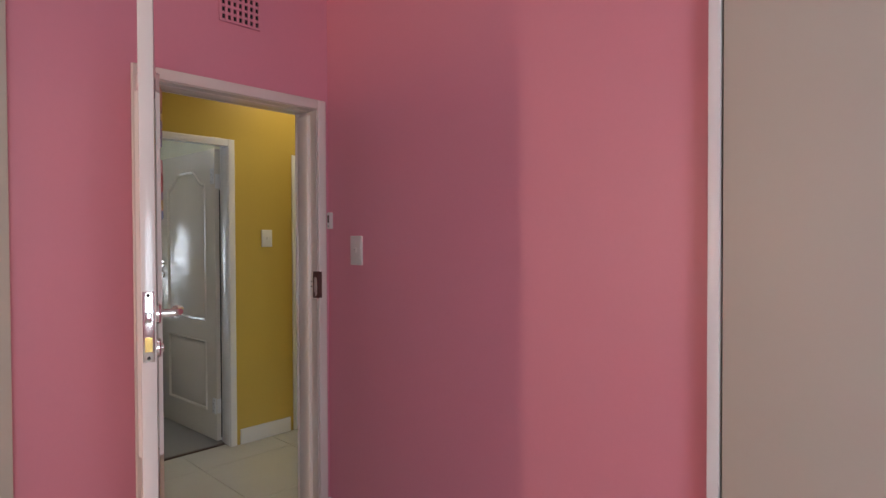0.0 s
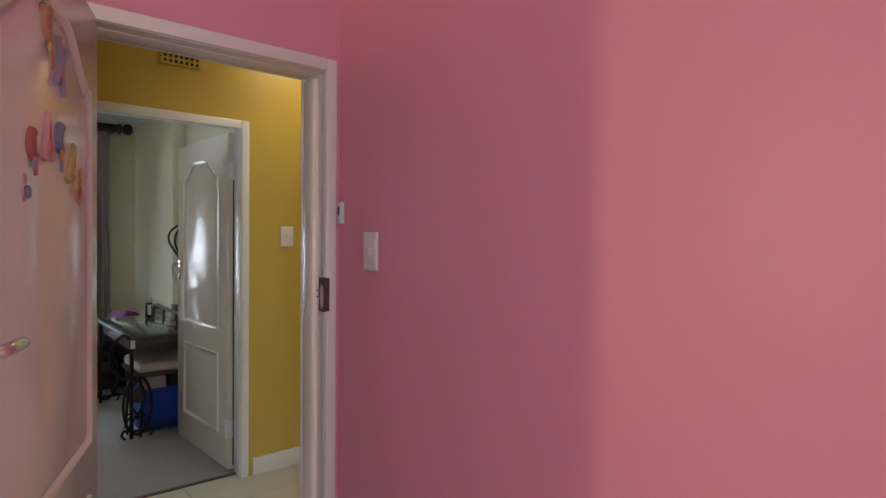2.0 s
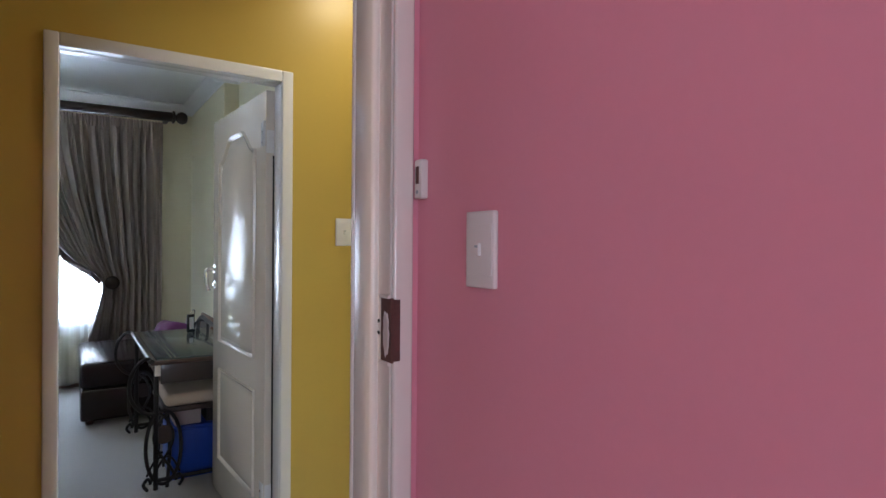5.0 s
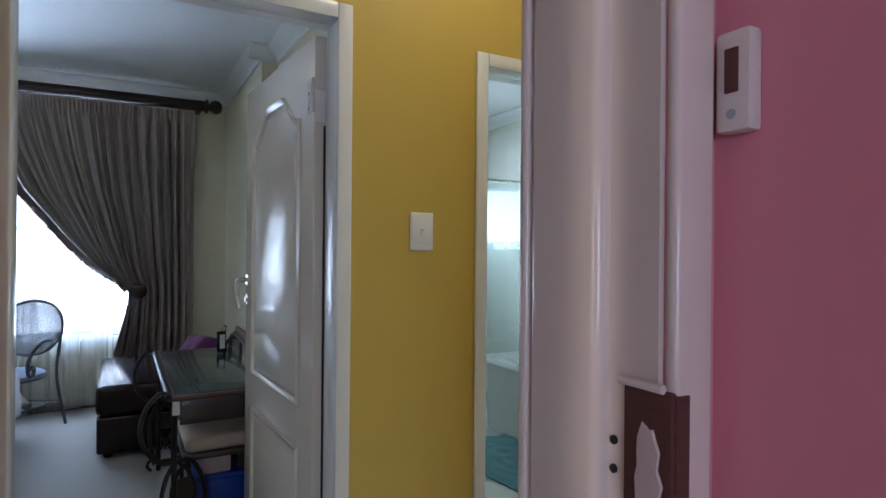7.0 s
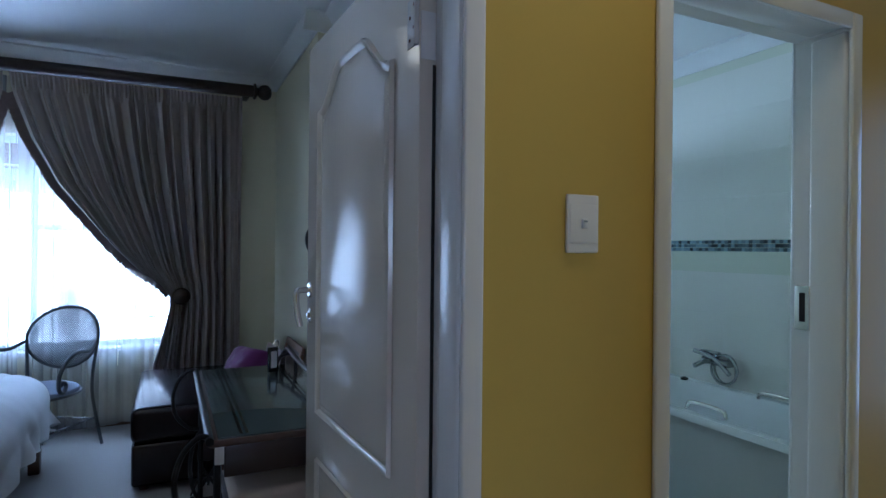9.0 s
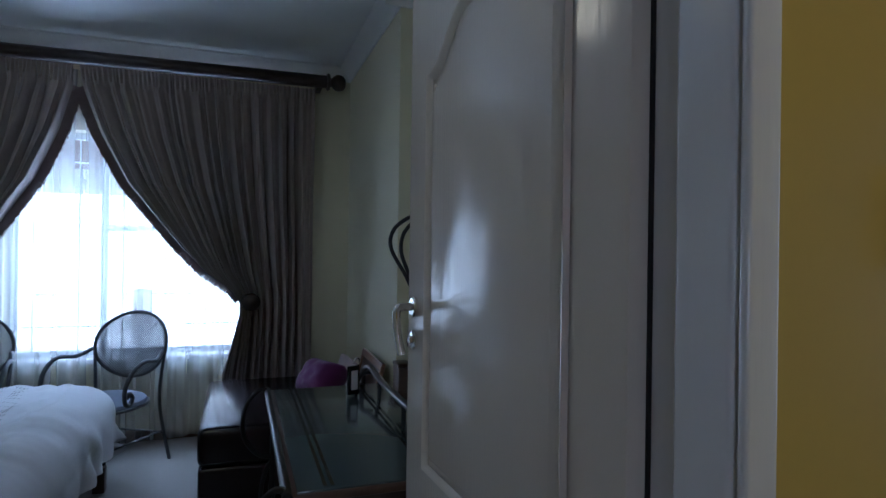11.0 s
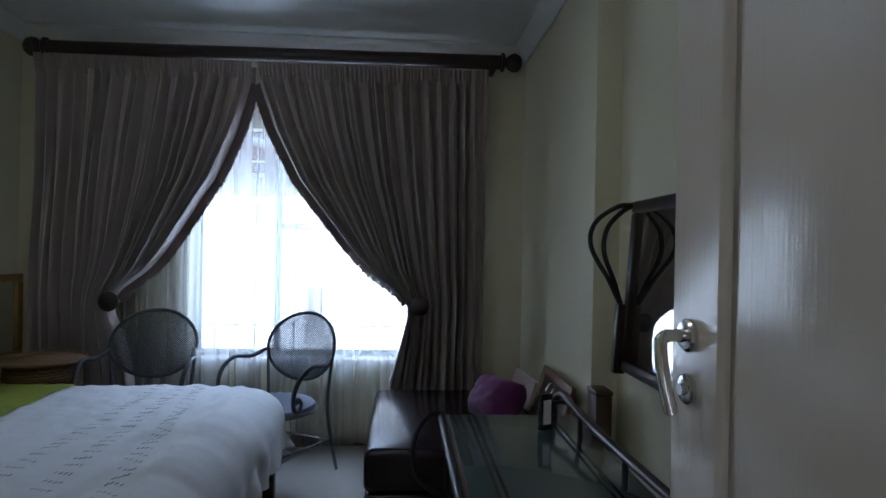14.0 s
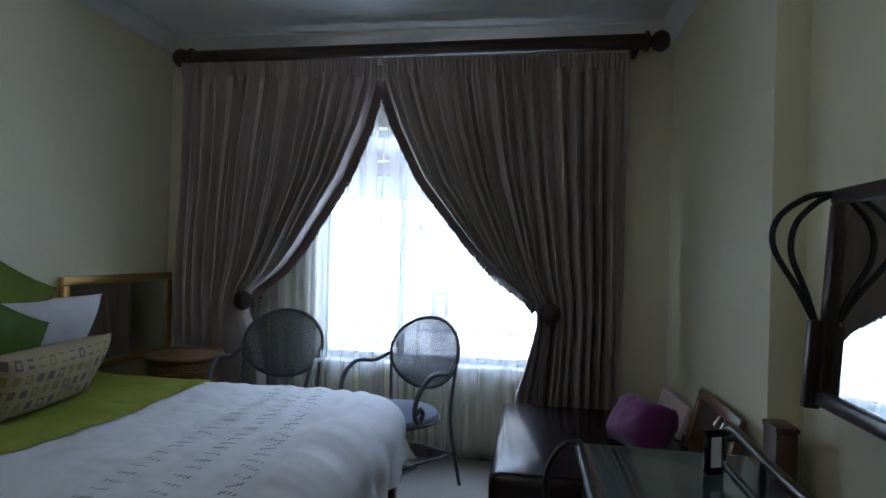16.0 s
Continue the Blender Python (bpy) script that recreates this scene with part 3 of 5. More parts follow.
for z in (0.25, 1.835):
    hg = part("hinge", box(0.012, 0.058, 0.0195, 0.0225, z - 0.052, z + 0.052, 0.001), WHITE, leaf2)
    for dx, dz in ((0.024, 0.036), (0.044, 0.012), (0.024, -0.012), (0.044, -0.036)):
        part("screw", lathe([(0.0042, 0.0225), (0.0042, 0.0236)], axis="Y", where=(dx, 0, z + dz), seg=8), RUST, hg)
    part("hinge_pin", tube([(0.009, 0.024, z - 0.054), (0.009, 0.024, z + 0.054)], 0.006), WHITE, hg)


# ---- pink room ----
cup = thing("built_in_cupboard", "cream built-in cupboard with tall doors beside the pink wall", "cupboard")
part("frame_stile", box(-0.2975, -0.266, 1.896, PY, 0, CEIL_Z, 0.002), WHITE, cup, "white painted frame stile")
part("carcass", box(-0.266, 2.0, 1.92, PY, 0, CEIL_Z), DARK, cup)
for a, b in ((-0.259, 0.30), (0.306, 0.84), (0.846, 1.40), (1.406, 1.99)):
    part("door_panel", box(a, b, 1.898, 1.918, 0.08, 2.72, 0.002), CREAM, cup)
part("plinth", box(-0.24, 1.99, 1.915, 1.92, 0, 0.078), CREAM, cup)
tagged(link("wall_pilaster", box(PX, PX + 0.05, -0.30, 0.670, 0, CEIL_Z, 0.004), CREAM), "cream painted board against the pink wall", "wall panel", kind="structure")


def switch(name, label, where, w, h, rz, plastic=PLASTIC):
    """A cover plate with a raised inner frame and one rocker; built facing -y."""
    root = thing(name, label, "light switch", where, rz)
    part("plate", box(-w / 2, w / 2, -0.011, 0, -h / 2, h / 2, 0.004, 3), plastic, root)
    part("insert", box(-w * 0.44, w * 0.44, -0.0128, -0.010, -h * 0.33, h * 0.33, 0.0012), plastic, root)
    part("rocker", box(-w * 0.09, w * 0.09, -0.018, -0.012, -h * 0.085, h * 0.085, 0.002), plastic, root)
    part("indicator", box(-w * 0.05, w * 0.05, -0.0188, -0.0175, h * 0.025, h * 0.055), PLASTIC_GREY, root)
    return root


switch("light_switch", "white plastic light switch on the pink wall", (-1.905, PY, 1.346), 0.085, 0.138, 0, PLASTIC_CREAM)
switch("light_switch", "white plastic light switch on the yellow wall", (YX, 2.349, 1.408), 0.080, 0.120, 90)
sens = thing("door_sensor", "small white plastic sensor beside the door frame", "sensor", (-2.113, PY, 1.491))
part("housing", box(-0.015, 0.015, -0.018, 0, -0.041, 0.041, 0.004), PLASTIC_CREAM, sens)
part("window", box(-0.006, 0.006, -0.0195, -0.0175, -0.010, 0.026, 0.001), RUST, sens, "brown sensor window")
part("screw_cap", lathe([(0.004, 0), (0.004, 0.002)], axis="Y", where=(0, -0.0195, -0.027), seg=10), PLASTIC_GREY, sens)


def air_vent(label, where, w, h, paint, rz):
    """A plaster air brick: a grid of bars over a dark sheet that paints the shade in its holes."""
    root = thing("air_vent", label, "air vent", where, rz)
    part("hole_shade", box(-w / 2, w / 2, -0.003, 0.0, -h / 2, h / 2), DARK, root)
    cols, rows = 7, 4
    for i in range(cols + 1):
        x = -w / 2 + w * i / cols
        part("upright_bar", box(x - 0.0055, x + 0.0055, -0.011, -0.002, -h / 2 - 0.004, h / 2 + 0.004), paint, root)
    for j in range(rows + 1):
        z = -h / 2 + h * j / rows
        part("cross_bar", box(-w / 2 - 0.005, w / 2 + 0.005, -0.0105, -0.0025, z - 0.0055, z + 0.0055), paint, root)
    return root


air_vent("pink painted air brick above the door", (PX, 1.507, 2.405), 0.180, 0.125, PINK, 90)
air_vent("mustard painted air brick above the bedroom door", (YX, 1.743, 2.376), 0.190, 0.110, YELLOW, 90)


def toy(colour, d, z, kind_, size, tilt):
    """A flat wooden toy letter or figure stuck on the open door."""
    root = thing("toy_letter", "small painted wooden toy letter stuck on the cream door", "toy letter", group="toy letters on the door")
    w, h, t = size * 0.66, size, 0.009
    bm = bmesh.new()
    if kind_ == 0:
        box(-w / 2, -w / 2 + 0.02, 0, t, -h / 2, h / 2, 0.002, bm=bm)
        tube([Vector((p.x, t / 2, p.z)) for p in arc((-w * 0.15, 0, h * 0.22), w * 0.5, 90, -90, 8, "xz", h * 0.26)], 0.013, bm=bm)
    elif kind_ == 1:
        tube([(-w / 2, t / 2, -h / 2), (w / 2, t / 2, h / 2)], 0.012, bm=bm)
        tube([(w / 2, t / 2 + 0.001, -h / 2), (-w / 2, t / 2 + 0.001, h / 2)], 0.012, bm=bm)
    elif kind_ == 2:
        tube([(-w / 2, t / 2, -h / 2), (0, t / 2, h / 2), (w / 2, t / 2, -h / 2)], 0.013, bm=bm)
        tube([(-w / 4, t / 2, -h * 0.1), (w / 4, t / 2, -h * 0.1)], 0.007, bm=bm)
    else:
        lathe([(0, 0), (w * 0.36, 0), (w * 0.40, t / 2), (w * 0.36, t), (0, t)], bm=bm, seg=18, axis="Y", where=(0, 0, -h * 0.15))
        lathe([(0, 0), (w * 0.24, 0), (w * 0.26, t / 2), (w * 0.24, t), (0, t)], bm=bm, seg=14, axis="Y", where=(0, 0, h * 0.27))
        box(-w * 0.3, w * 0.3, 0, t * 0.8, -h / 2, -h * 0.38, 0.002, bm=bm)
    body = part("letter", bm, colour, root)
    part("badge", lathe([(0, 0), (0.012, 0), (0.013, 0.003), (0.010, 0.005), (0, 0.005)], axis="Y", seg=14, where=(w * 0.1, t + 0.003, -h * 0.2)), TOY_COLOURS[int(d * 100) % 6], root)
    root.matrix_world = leaf1.matrix_world @ pose(d, 0.0185, z, 0, tilt, 0)
    return root


for c, d, z, k, s, tl in ((0, 0.51, 1.800, 0, 0.120, 4), (1, 0.42, 1.765, 1, 0.110, -12), (2, 0.610, 1.545, 0, 0.085, 10), (4, 0.520, 1.590, 2, 0.090, 4), (5, 0.425, 1.585, 0, 0.100, -6), (3, 0.330, 1.555, 2, 0.095, -14), (0, 0.240, 1.520, 3, 0.100, -22), (4, 0.650, 1.480, 3, 0.055, 0)):
    toy(TOY_COLOURS[c], d, z, k, s, tl)

# window frames of the pink room
for nm, a, b, c, d in (("window_pink", 2.05, 2.10, -1.05, 0.45),):
    w = thing(nm, "white window of the pink room", "window", kind="structure")
    for bx in ((a, b, c, c + 0.05, 0.9, 2.15), (a, b, d - 0.05, d, 0.9, 2.15), (a, b, c + 0.05, d - 0.05, 0.9, 0.95), (a, b, c + 0.05, d - 0.05, 2.10, 2.15), (a, b, (c + d) / 2 - 0.02, (c + d) / 2 + 0.02, 0.95, 2.10)):
        part("window_frame", box(*bx, 0.004), STEEL_WINDOW, w)

# ---- corridor ----
cl = thing("ceiling_lamp", "round white flush ceiling lamp in the corridor", "ceiling lamp", (-3.02, 2.46, CORR_Z))
part("base", lathe([(0, 0), (0.15, 0), (0.15, -0.03), (0, -0.03)][::-1]), WHITE, cl)
part("diffuser", lathe([(0, -0.09), (0.06, -0.085), (0.11, -0.066), (0.135, -0.03), (0, -0.03)]), GLOW, cl, "glowing opal glass diffuser")
tagged(link("threshold", box(-3.545, -3.515, D2[0], D2[1], -0.002, 0.006, 0.002), DARK_WOOD), "dark strip between tiles and carpet", "threshold", kind="structure")

bl = thing("ceiling_lamp", "round opal glass ceiling lamp in the bedroom", "ceiling lamp", (-4.80, 0.80, CEIL_Z))
part("base", lathe([(0, 0), (0.23, 0), (0.23, -0.03), (0, -0.03)][::-1]), WHITE, bl)
part("diffuser", lathe([(0, -0.12), (0.09, -0.112), (0.17, -0.085), (0.215, -0.03), (0, -0.03)]), ROOM_GLOW, bl, "glowing opal glass diffuser")

# ---- bedroom window ----
wd = thing("window_1", "white steel bedroom window with burglar bars", "window", kind="structure")
fx0, fx1 = WX - 0.16, WX - 0.12
for bx in ((WIN[0], WIN[0] + 0.045, WIN[2], WIN[3]), (WIN[1] - 0.045, WIN[1], WIN[2], WIN[3]), (WIN[0] + 0.045, WIN[1] - 0.045, WIN[2], WIN[2] + 0.045), (WIN[0] + 0.045, WIN[1] - 0.045, WIN[3] - 0.045, WIN[3]), (0.655, 0.700, WIN[2] + 0.045, WIN[3] - 0.045), (0.700, WIN[1] - 0.045, 1.462, 1.512)):
    part("window_frame", box(fx0, fx1, *bx, 0.004), STEEL_WINDOW, wd)
for y0, y1, z0, z1 in ((WIN[0] + 0.045, 0.655, WIN[2] + 0.045, WIN[3] - 0.045), (0.700, WIN[1] - 0.045, WIN[2] + 0.045, 1.462), (0.700, WIN[1] - 0.045, 1.512, WIN[3] - 0.045)):
    pane = part("pane", box(fx0 + 0.016, fx0 + 0.021, y0, y1, z0, z1), WINDOW_GLASS, wd)
    pane.visible_shadow = False
part("window_sill", box(WX - 0.12, WX + 0.02, WIN[0], WIN[1], WIN[2] - 0.03, WIN[2] + 0.004, 0.004), WHITE, wd)
for z in (0.80, 1.02, 1.75, 1.93):
    part("burglar_bar", tube([(WX - 0.09, WIN[0], z), (WX - 0.09, WIN[1], z)], 0.006), STEEL_WINDOW, wd)
for k in range(6):
    y = WIN[0] + 0.14 + k * 0.27
    part("burglar_bar", tube([(WX - 0.10, y, WIN[2] + 0.04), (WX - 0.10, y, WIN[3])], 0.005), STEEL_WINDOW, wd)
bw = thing("window_2", "white bathroom window", "window", kind="structure")
for bx in ((BWIN[0], BWIN[0] + 0.04, BWIN[2], BWIN[3]), (BWIN[1] - 0.04, BWIN[1], BWIN[2], BWIN[3]), (BWIN[0] + 0.04, BWIN[1] - 0.04, BWIN[2], BWIN[2] + 0.04), (BWIN[0] + 0.04, BWIN[1] - 0.04, BWIN[3] - 0.04, BWIN[3])):
    part("window_frame", box(fx0, fx1, *bx, 0.004), STEEL_WINDOW, bw)
for k in range(9):
    z = BWIN[2] + 0.08 + k * 0.08
    part("louvre", box(WX - 0.10, WX - 0.06, BWIN[0] + 0.04, BWIN[1] - 0.04, z, z + 0.004), STEEL_WINDOW, bw)

# outside
structure("ground", box(-40, 40, -40, 40, -0.35, -0.15), OUT_GROUND, "pale paving outside", "ground")
# added flat plane; its emission stands in for the daylight outside
BACK = bpy.data.materials.new("glowing_sky_backdrop")
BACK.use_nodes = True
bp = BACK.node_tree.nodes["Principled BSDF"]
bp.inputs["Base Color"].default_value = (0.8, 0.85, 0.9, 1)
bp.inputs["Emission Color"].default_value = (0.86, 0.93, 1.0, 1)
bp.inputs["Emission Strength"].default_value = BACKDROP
structure("backdrop", box(-13.2, -13.0, -8, 10, -0.15, 7.0), BACK, "glowing plane standing in for bright daylight beyond the window", "backdrop")
nb = thing("neighbour_roof", "tiled roof edge of the next building", "roof", kind="structure")
part("fascia", box(-10.7, -10.6, -3.0, 4.0, 1.96, 2.24), OUT_WALL, nb)
part("roof_slope", box(-12.4, -10.5, -3.0, 4.0, 2.24, 3.30), ROOF, nb)
part("post", box(-9.6, -9.45, 0.56, 0.72, -0.15, 0.92), ROOF, nb)

# curtain rod
rod = thing("curtain_rod", "thick dark stained wooden curtain rod with ball ends", "curtain rod")
RX, RZ = -7.25, 2.583
part("pole", tube([(RX, -0.70, RZ - 0.022), (RX, 2.165, RZ + 0.008)], 0.046, sides=24), ROD, rod)
for y, s in ((-0.70, -1), (2.165, 1)):
    prof = [(0, 0), (0.060, 0.0), (0.063, 0.010), (0.055, 0.020), (0.034, 0.026), (0.030, 0.036), (0.044, 0.046), (0.058, 0.068), (0.061, 0.090), (0.054, 0.114), (0.036, 0.132), (0.0, 0.140)]
    f = part("finial", lathe(prof, axis="Y", seg=24), ROD, rod)
    f.matrix_basis = pose(RX, y, RZ - 0.007 + 0.015 * s, 0, 0, 0 if s > 0 else 180)
for y in (-0.66, 0.72, 2.12):
    part("bracket", box(WX, RX - 0.04, y - 0.02, y + 0.02, RZ - 0.03, RZ + 0.02, 0.004), ROD, rod)

TOPZ = 2.520
# inner edge: height -> sideways travel, from the top to the tie and the tail below
EDGE = [(0.0, 0.84), (0.46, 0.88), (0.60, 0.93), (0.75, 0.985), (0.90, 1.03), (0.98, 1.03), (1.06, 0.96), (1.185, 0.775), (1.35, 0.62), (1.526, 0.48), (1.78, 0.28), (2.10, 0.115), (2.38, 0.015), (2.53, 0.0)]


def curtain(name, label, y_in, y_out, travel, tail_z, seed):
    """A pleated curtain held back at one height; y_in is the meeting edge at the top, y_out the outer edge."""
    rnd = random.Random(seed)
    n = 18
    phase = [rnd.uniform(-0.35, 0.35) for _ in range(n + 2)]
    amp = [rnd.uniform(0.55, 1.25) for _ in range(n + 2)]
    sgn = 1 if y_out > y_in else -1

    def place(u, v):
        low = tail_z * (1 - u) ** 0.6
        z = TOPZ - (TOPZ - low) * v
        s = curve1(EDGE, z) * travel
        y = y_in + (y_out - y_in) * u + sgn * s * (1 - u) ** 1.75
        k = min(n, int(u * n))
        f = u * n - k
        ph = phase[k] * (1 - f) + phase[k + 1] * f
        am = amp[k] * (1 - f) + amp[k + 1] * f
        depth = 0.028 + 0.036 * min(1, (TOPZ - z) / 0.5)
        pinch = math.exp(-((z - 0.98) / 0.20) ** 2) * (1 - u)
        wave = math.sin(2 * math.pi * (u * n + ph))
        wave = math.copysign(abs(wave) ** 0.8, wave) + 0.28 * math.sin(2 * math.pi * (u * n * 2.37 + 2.1 * ph) + 1.3 * z) + 0.20 * math.sin(11 * u + 2.2 * z + seed)
        x = RX + 0.004 + depth * am * wave * (1 - 0.45 * pinch) + 0.055 * pinch + 0.012 * math.sin(5 * z + 9 * u)
        if z > TOPZ - 0.10:
            x = RX + 0.030 + 0.011 * math.sin(2 * math.pi * u * n * 3.2 + ph * 3) + (x - RX - 0.03) * (TOPZ - z) / 0.10 * 0.6
        y += 0.007 * am * math.cos(2 * math.pi * (u * n * 0.5 + ph)) * (1 - v)
        return Vector((x, y, z))

    root = thing(name, label, "curtain", group="bedroom curtains")
    part("cloth", sheet(place, 320, 90), CURTAIN, root)
    # fringe of short tassels along the meeting edge, down to the tie
    bm = bmesh.new()
    edge = [place(0.0, k / 260) for k in range(0, 200)]
    edge = [p for p in edge if p.z > 1.0 and p.z < TOPZ - 0.12]
    for i, (p, q) in enumerate(zip(edge, edge[1:])):
        d = (q - p).normalized()
        side = Vector((0, -sgn * abs(d.z), -0.35 * abs(d.y)))
        for j in range(3):
            o = p.lerp(q, j / 3)
            ln = 0.056 + 0.010 * rnd.random()
            tip = o + side * ln * 0.85 + Vector((0.006 * rnd.uniform(-1, 1), 0.004 * rnd.uniform(-1, 1), -ln * 0.42))
            tube([o, o.lerp(tip, 0.5), tip], 0.003, bm=bm, sides=4, radii=[0.0034, 0.0038, 0.0042])
    tube(edge, 0.006, bm=bm, sides=6)
    part("fringe", bm, FRINGE, root, "dark tassel fringe along the edge")
    return root


curtain("curtain", "taupe pleated curtain with dark fringe, tied back above the ottoman", 0.585, 2.075, 1.0, 0.50, 3)
curtain("curtain", "taupe pleated curtain with dark fringe, tied back behind the chairs", 0.555, -0.775, 0.80, 0.05, 8)
for y, lab in ((1.655, "dark round curtain tieback beside the ottoman"), (-0.255, "dark round curtain tieback behind a chair")):
    tb = thing("curtain_tieback", lab, "tieback", (RX + 0.095, y, 0.985), group="curtain tiebacks")
    part("rosette", lathe([(0, -0.03), (0.040, -0.028), (0.058, -0.012), (0.062, 0.004), (0.052, 0.020), (0.030, 0.030), (0.012, 0.036), (0, 0.037)], axis="X", seg=26), ROD, tb)
    part("stem", tube([(-0.03, 0, 0), (WX - RX - 0.09, 0, 0)], 0.012), ROD, tb)
vo = thing("sheer_curtain", "white translucent voile curtain over the window", "sheer curtain")
rnd = random.Random(5)
vph = [rnd.uniform(-0.6, 0.6) for _ in range(60)]


def voile_at(u, v):
    y = -0.62 + 2.60 * u
    k = min(57, int(u * 58))
    ph = vph[k] * (1 - (u * 58 - k)) + vph[k + 1] * (u * 58 - k)
    z = 2.53 - 2.50 * v + (0.02 * math.sin(9 * u) if v > 0.99 else 0)
    return Vector((WX + 0.060 + (0.012 + 0.010 * v) * math.sin(2 * math.pi * (u * 29 + ph)) + 0.010 * v * math.sin(7 * u + 3), y, z))


part("voile", sheet(voile_at, 260, 14), VOILE, vo)

# ---- chairs ----


def chair(name, label, x, y, rz):
    """Round-backed iron armchair with a wire mesh back; local +x is its front."""
    root = thing(name, label, "chair", (x, y, 0), rz, group="iron armchairs")
    bw_, bh, bz, bx, lean = 0.252, 0.200, 0.733, -0.225, math.tan(radians(14))

    def back(p, q):
        return Vector((bx - (q) * lean - 0.05 * (1 - (p / bw_) ** 2) * 0.8, p, bz + q))

    part("back_frame", tube([back(bw_ * math.cos(a), bh * math.sin(a)) for a in [2 * math.pi * k / 40 for k in range(40)]], 0.0105, closed=True), CHAIR_IRON, root)
    bm = bmesh.new()
    step = 0.0118
    for sg in (1, -1):
        k = -46
        while k <= 46:
            c = k * step * 1.15
            pts = []
            for i in range(61):
                p = -bw_ + 2 * bw_ * i / 60
                q = sg * 0.85 * p + c
                if (p / bw_) ** 2 + (q / bh) ** 2 < 0.985:
                    pts.append(back(p, q))
            if len(pts) > 2:
                tube(pts[::6] + [pts[-1]], 0.0031, bm=bm, sides=4)
            k += 1
    part("mesh_back", bm, CHAIR_IRON, root, "woven wire mesh back")
    prof = [(0, 0.405), (0.215, 0.405), (0.232, 0.415), (0.236, 0.428), (0.228, 0.442), (0.18, 0.450), (0, 0.448)]
    part("seat", lathe([(r * 1.06, z) for r, z in prof], seg=36, where=(0.02, 0, 0)), SEAT_BLUE, root, "grey blue padded round seat")
    part("seat_ring", tube([(0.02 + 0.254 * math.cos(a), 0.254 * math.sin(a), 0.412) for a in [2 * math.pi * k / 36 for k in range(36)]], 0.009, closed=True), CHAIR_IRON, root)
    for s in (1, -1):
        top = back(s * bw_ * 0.98, -0.03)
        part("rear_leg", tube(spline([top, (-0.205, s * 0.225, 0.42), (-0.235, s * 0.235, 0.20), (-0.275, s * 0.25, 0.008)], 6), 0.0105), CHAIR_IRON, root)
        part("front_leg", tube(spline([(0.175, s * 0.165, 0.39), (0.205, s * 0.185, 0.20), (0.235, s * 0.20, 0.008)], 6), 0.0105), CHAIR_IRON, root)
        pts = [top + Vector((0.02, 0, 0.0)), (-0.10, s * 0.275, 0.668), (0.02, s * 0.288, 0.682), (0.110, s * 0.285, 0.640), (0.160, s * 0.275, 0.555), (0.145, s * 0.262, 0.470), (0.098, s * 0.252, 0.445), (0.070, s * 0.250, 0.480), (0.095, s * 0.250, 0.510), (0.118, s * 0.250, 0.488)]
        part("arm", tube(spline(pts, 7), 0.0125), CHAIR_IRON, root)
    part("stretcher", tube([(-0.23, -0.233, 0.19), (-0.23, 0.233, 0.19)], 0.006), CHAIR_IRON, root)
    for s in (1, -1):
        part("stretcher", tube([(-0.232, s * 0.233, 0.20), (0.205, s * 0.185, 0.20)], 0.006), CHAIR_IRON, root)
    return root


chair("armchair", "grey iron armchair with wire mesh back by the window", -6.885, 0.818, -29)
chair("armchair", "grey iron armchair with wire mesh back beside the basket", -6.910, 0.047, 4)

# ---- bed ----
BZ, R = 0.600, 0.200
RECT = (-6.57, -5.03, -0.86, 0.745)


def drape(ex, ey, lift=0.0, fold=1.0):
    qx, qy = min(max(ex, RECT[0]), RECT[1]), min(max(ey, RECT[2]), RECT[3])
    d = math.hypot(ex - qx, ey - qy)
    puff = 0.018 * noise.noise(Vector((qx * 2.1, qy * 2.1, 0.3))) + 0.008 * noise.noise(Vector((qx * 7, qy * 12, 2))) + 0.004 * noise.noise(Vector((qx * 21, qy * 26, 4))) + 0.013 * max(0.0, qy - 0.1) * math.sin(40 * qy + 13 * qx + 6 * noise.noise(Vector((qx * 3, qy * 3, 7))))
    if d < 1e-6:
        return Vector((ex, ey, BZ + lift + puff))
    ux, uy = (ex - qx) / d, (ey - qy) / d
    a = min(d / R, math.pi / 2)
    h, down = R * math.sin(a), R * (1 - math.cos(a))
    hang = max(0.0, d - R * math.pi / 2)
    along = (ex - ey) * 1.0
    h += fold * (hang * 0.16 + hang * 0.20 * math.sin(along * 24 + 2 * math.sin(along * 7)) + 0.010 * noise.noise(Vector((ex * 7, ey * 7, 5))) * a)
    h += hang * 0.55 * max(0.0, 2 * ux * uy) ** 2
    down += hang * 0.97
    return Vector((qx + ux * (h + lift), qy + uy * (h + lift), BZ + lift + puff * (1 - a / 2) - down))


bed = thing("bed", "double bed with dark wooden base", "bed")
part("base", box(RECT[0] - 0.05, RECT[1] - 0.02, -0.93, 0.85, 0.13, 0.33, 0.008), DARK_WOOD, bed)
part("mattress", box(RECT[0] - 0.03, RECT[1] - 0.01, -0.93, 0.83, 0.33, BZ - 0.035, 0.06, 4), LINEN, bed)
for x, y in ((RECT[0] - 0.015, 0.865), (RECT[1] - 0.05, 0.86), (RECT[0] - 0.01, -0.88), (RECT[1] - 0.05, -0.88)):
    part("leg", box(x - 0.03, x + 0.03, y - 0.03, y + 0.03, 0, 0.14, 0.006), DARK_WOOD, bed)
spread = thing("bedspread", "white cotton bedspread with black embroidered dashes on the bed", "bedspread")
ext = 0.43
x0e, x1e, y0e, y1e = RECT[0] - ext, RECT[1] + ext, -0.60, RECT[3] + ext
part("cloth", sheet(lambda u, v: drape(x0e + (x1e - x0e) * u, y0e + (y1e - y0e) * v), 170, 130), LINEN, spread)
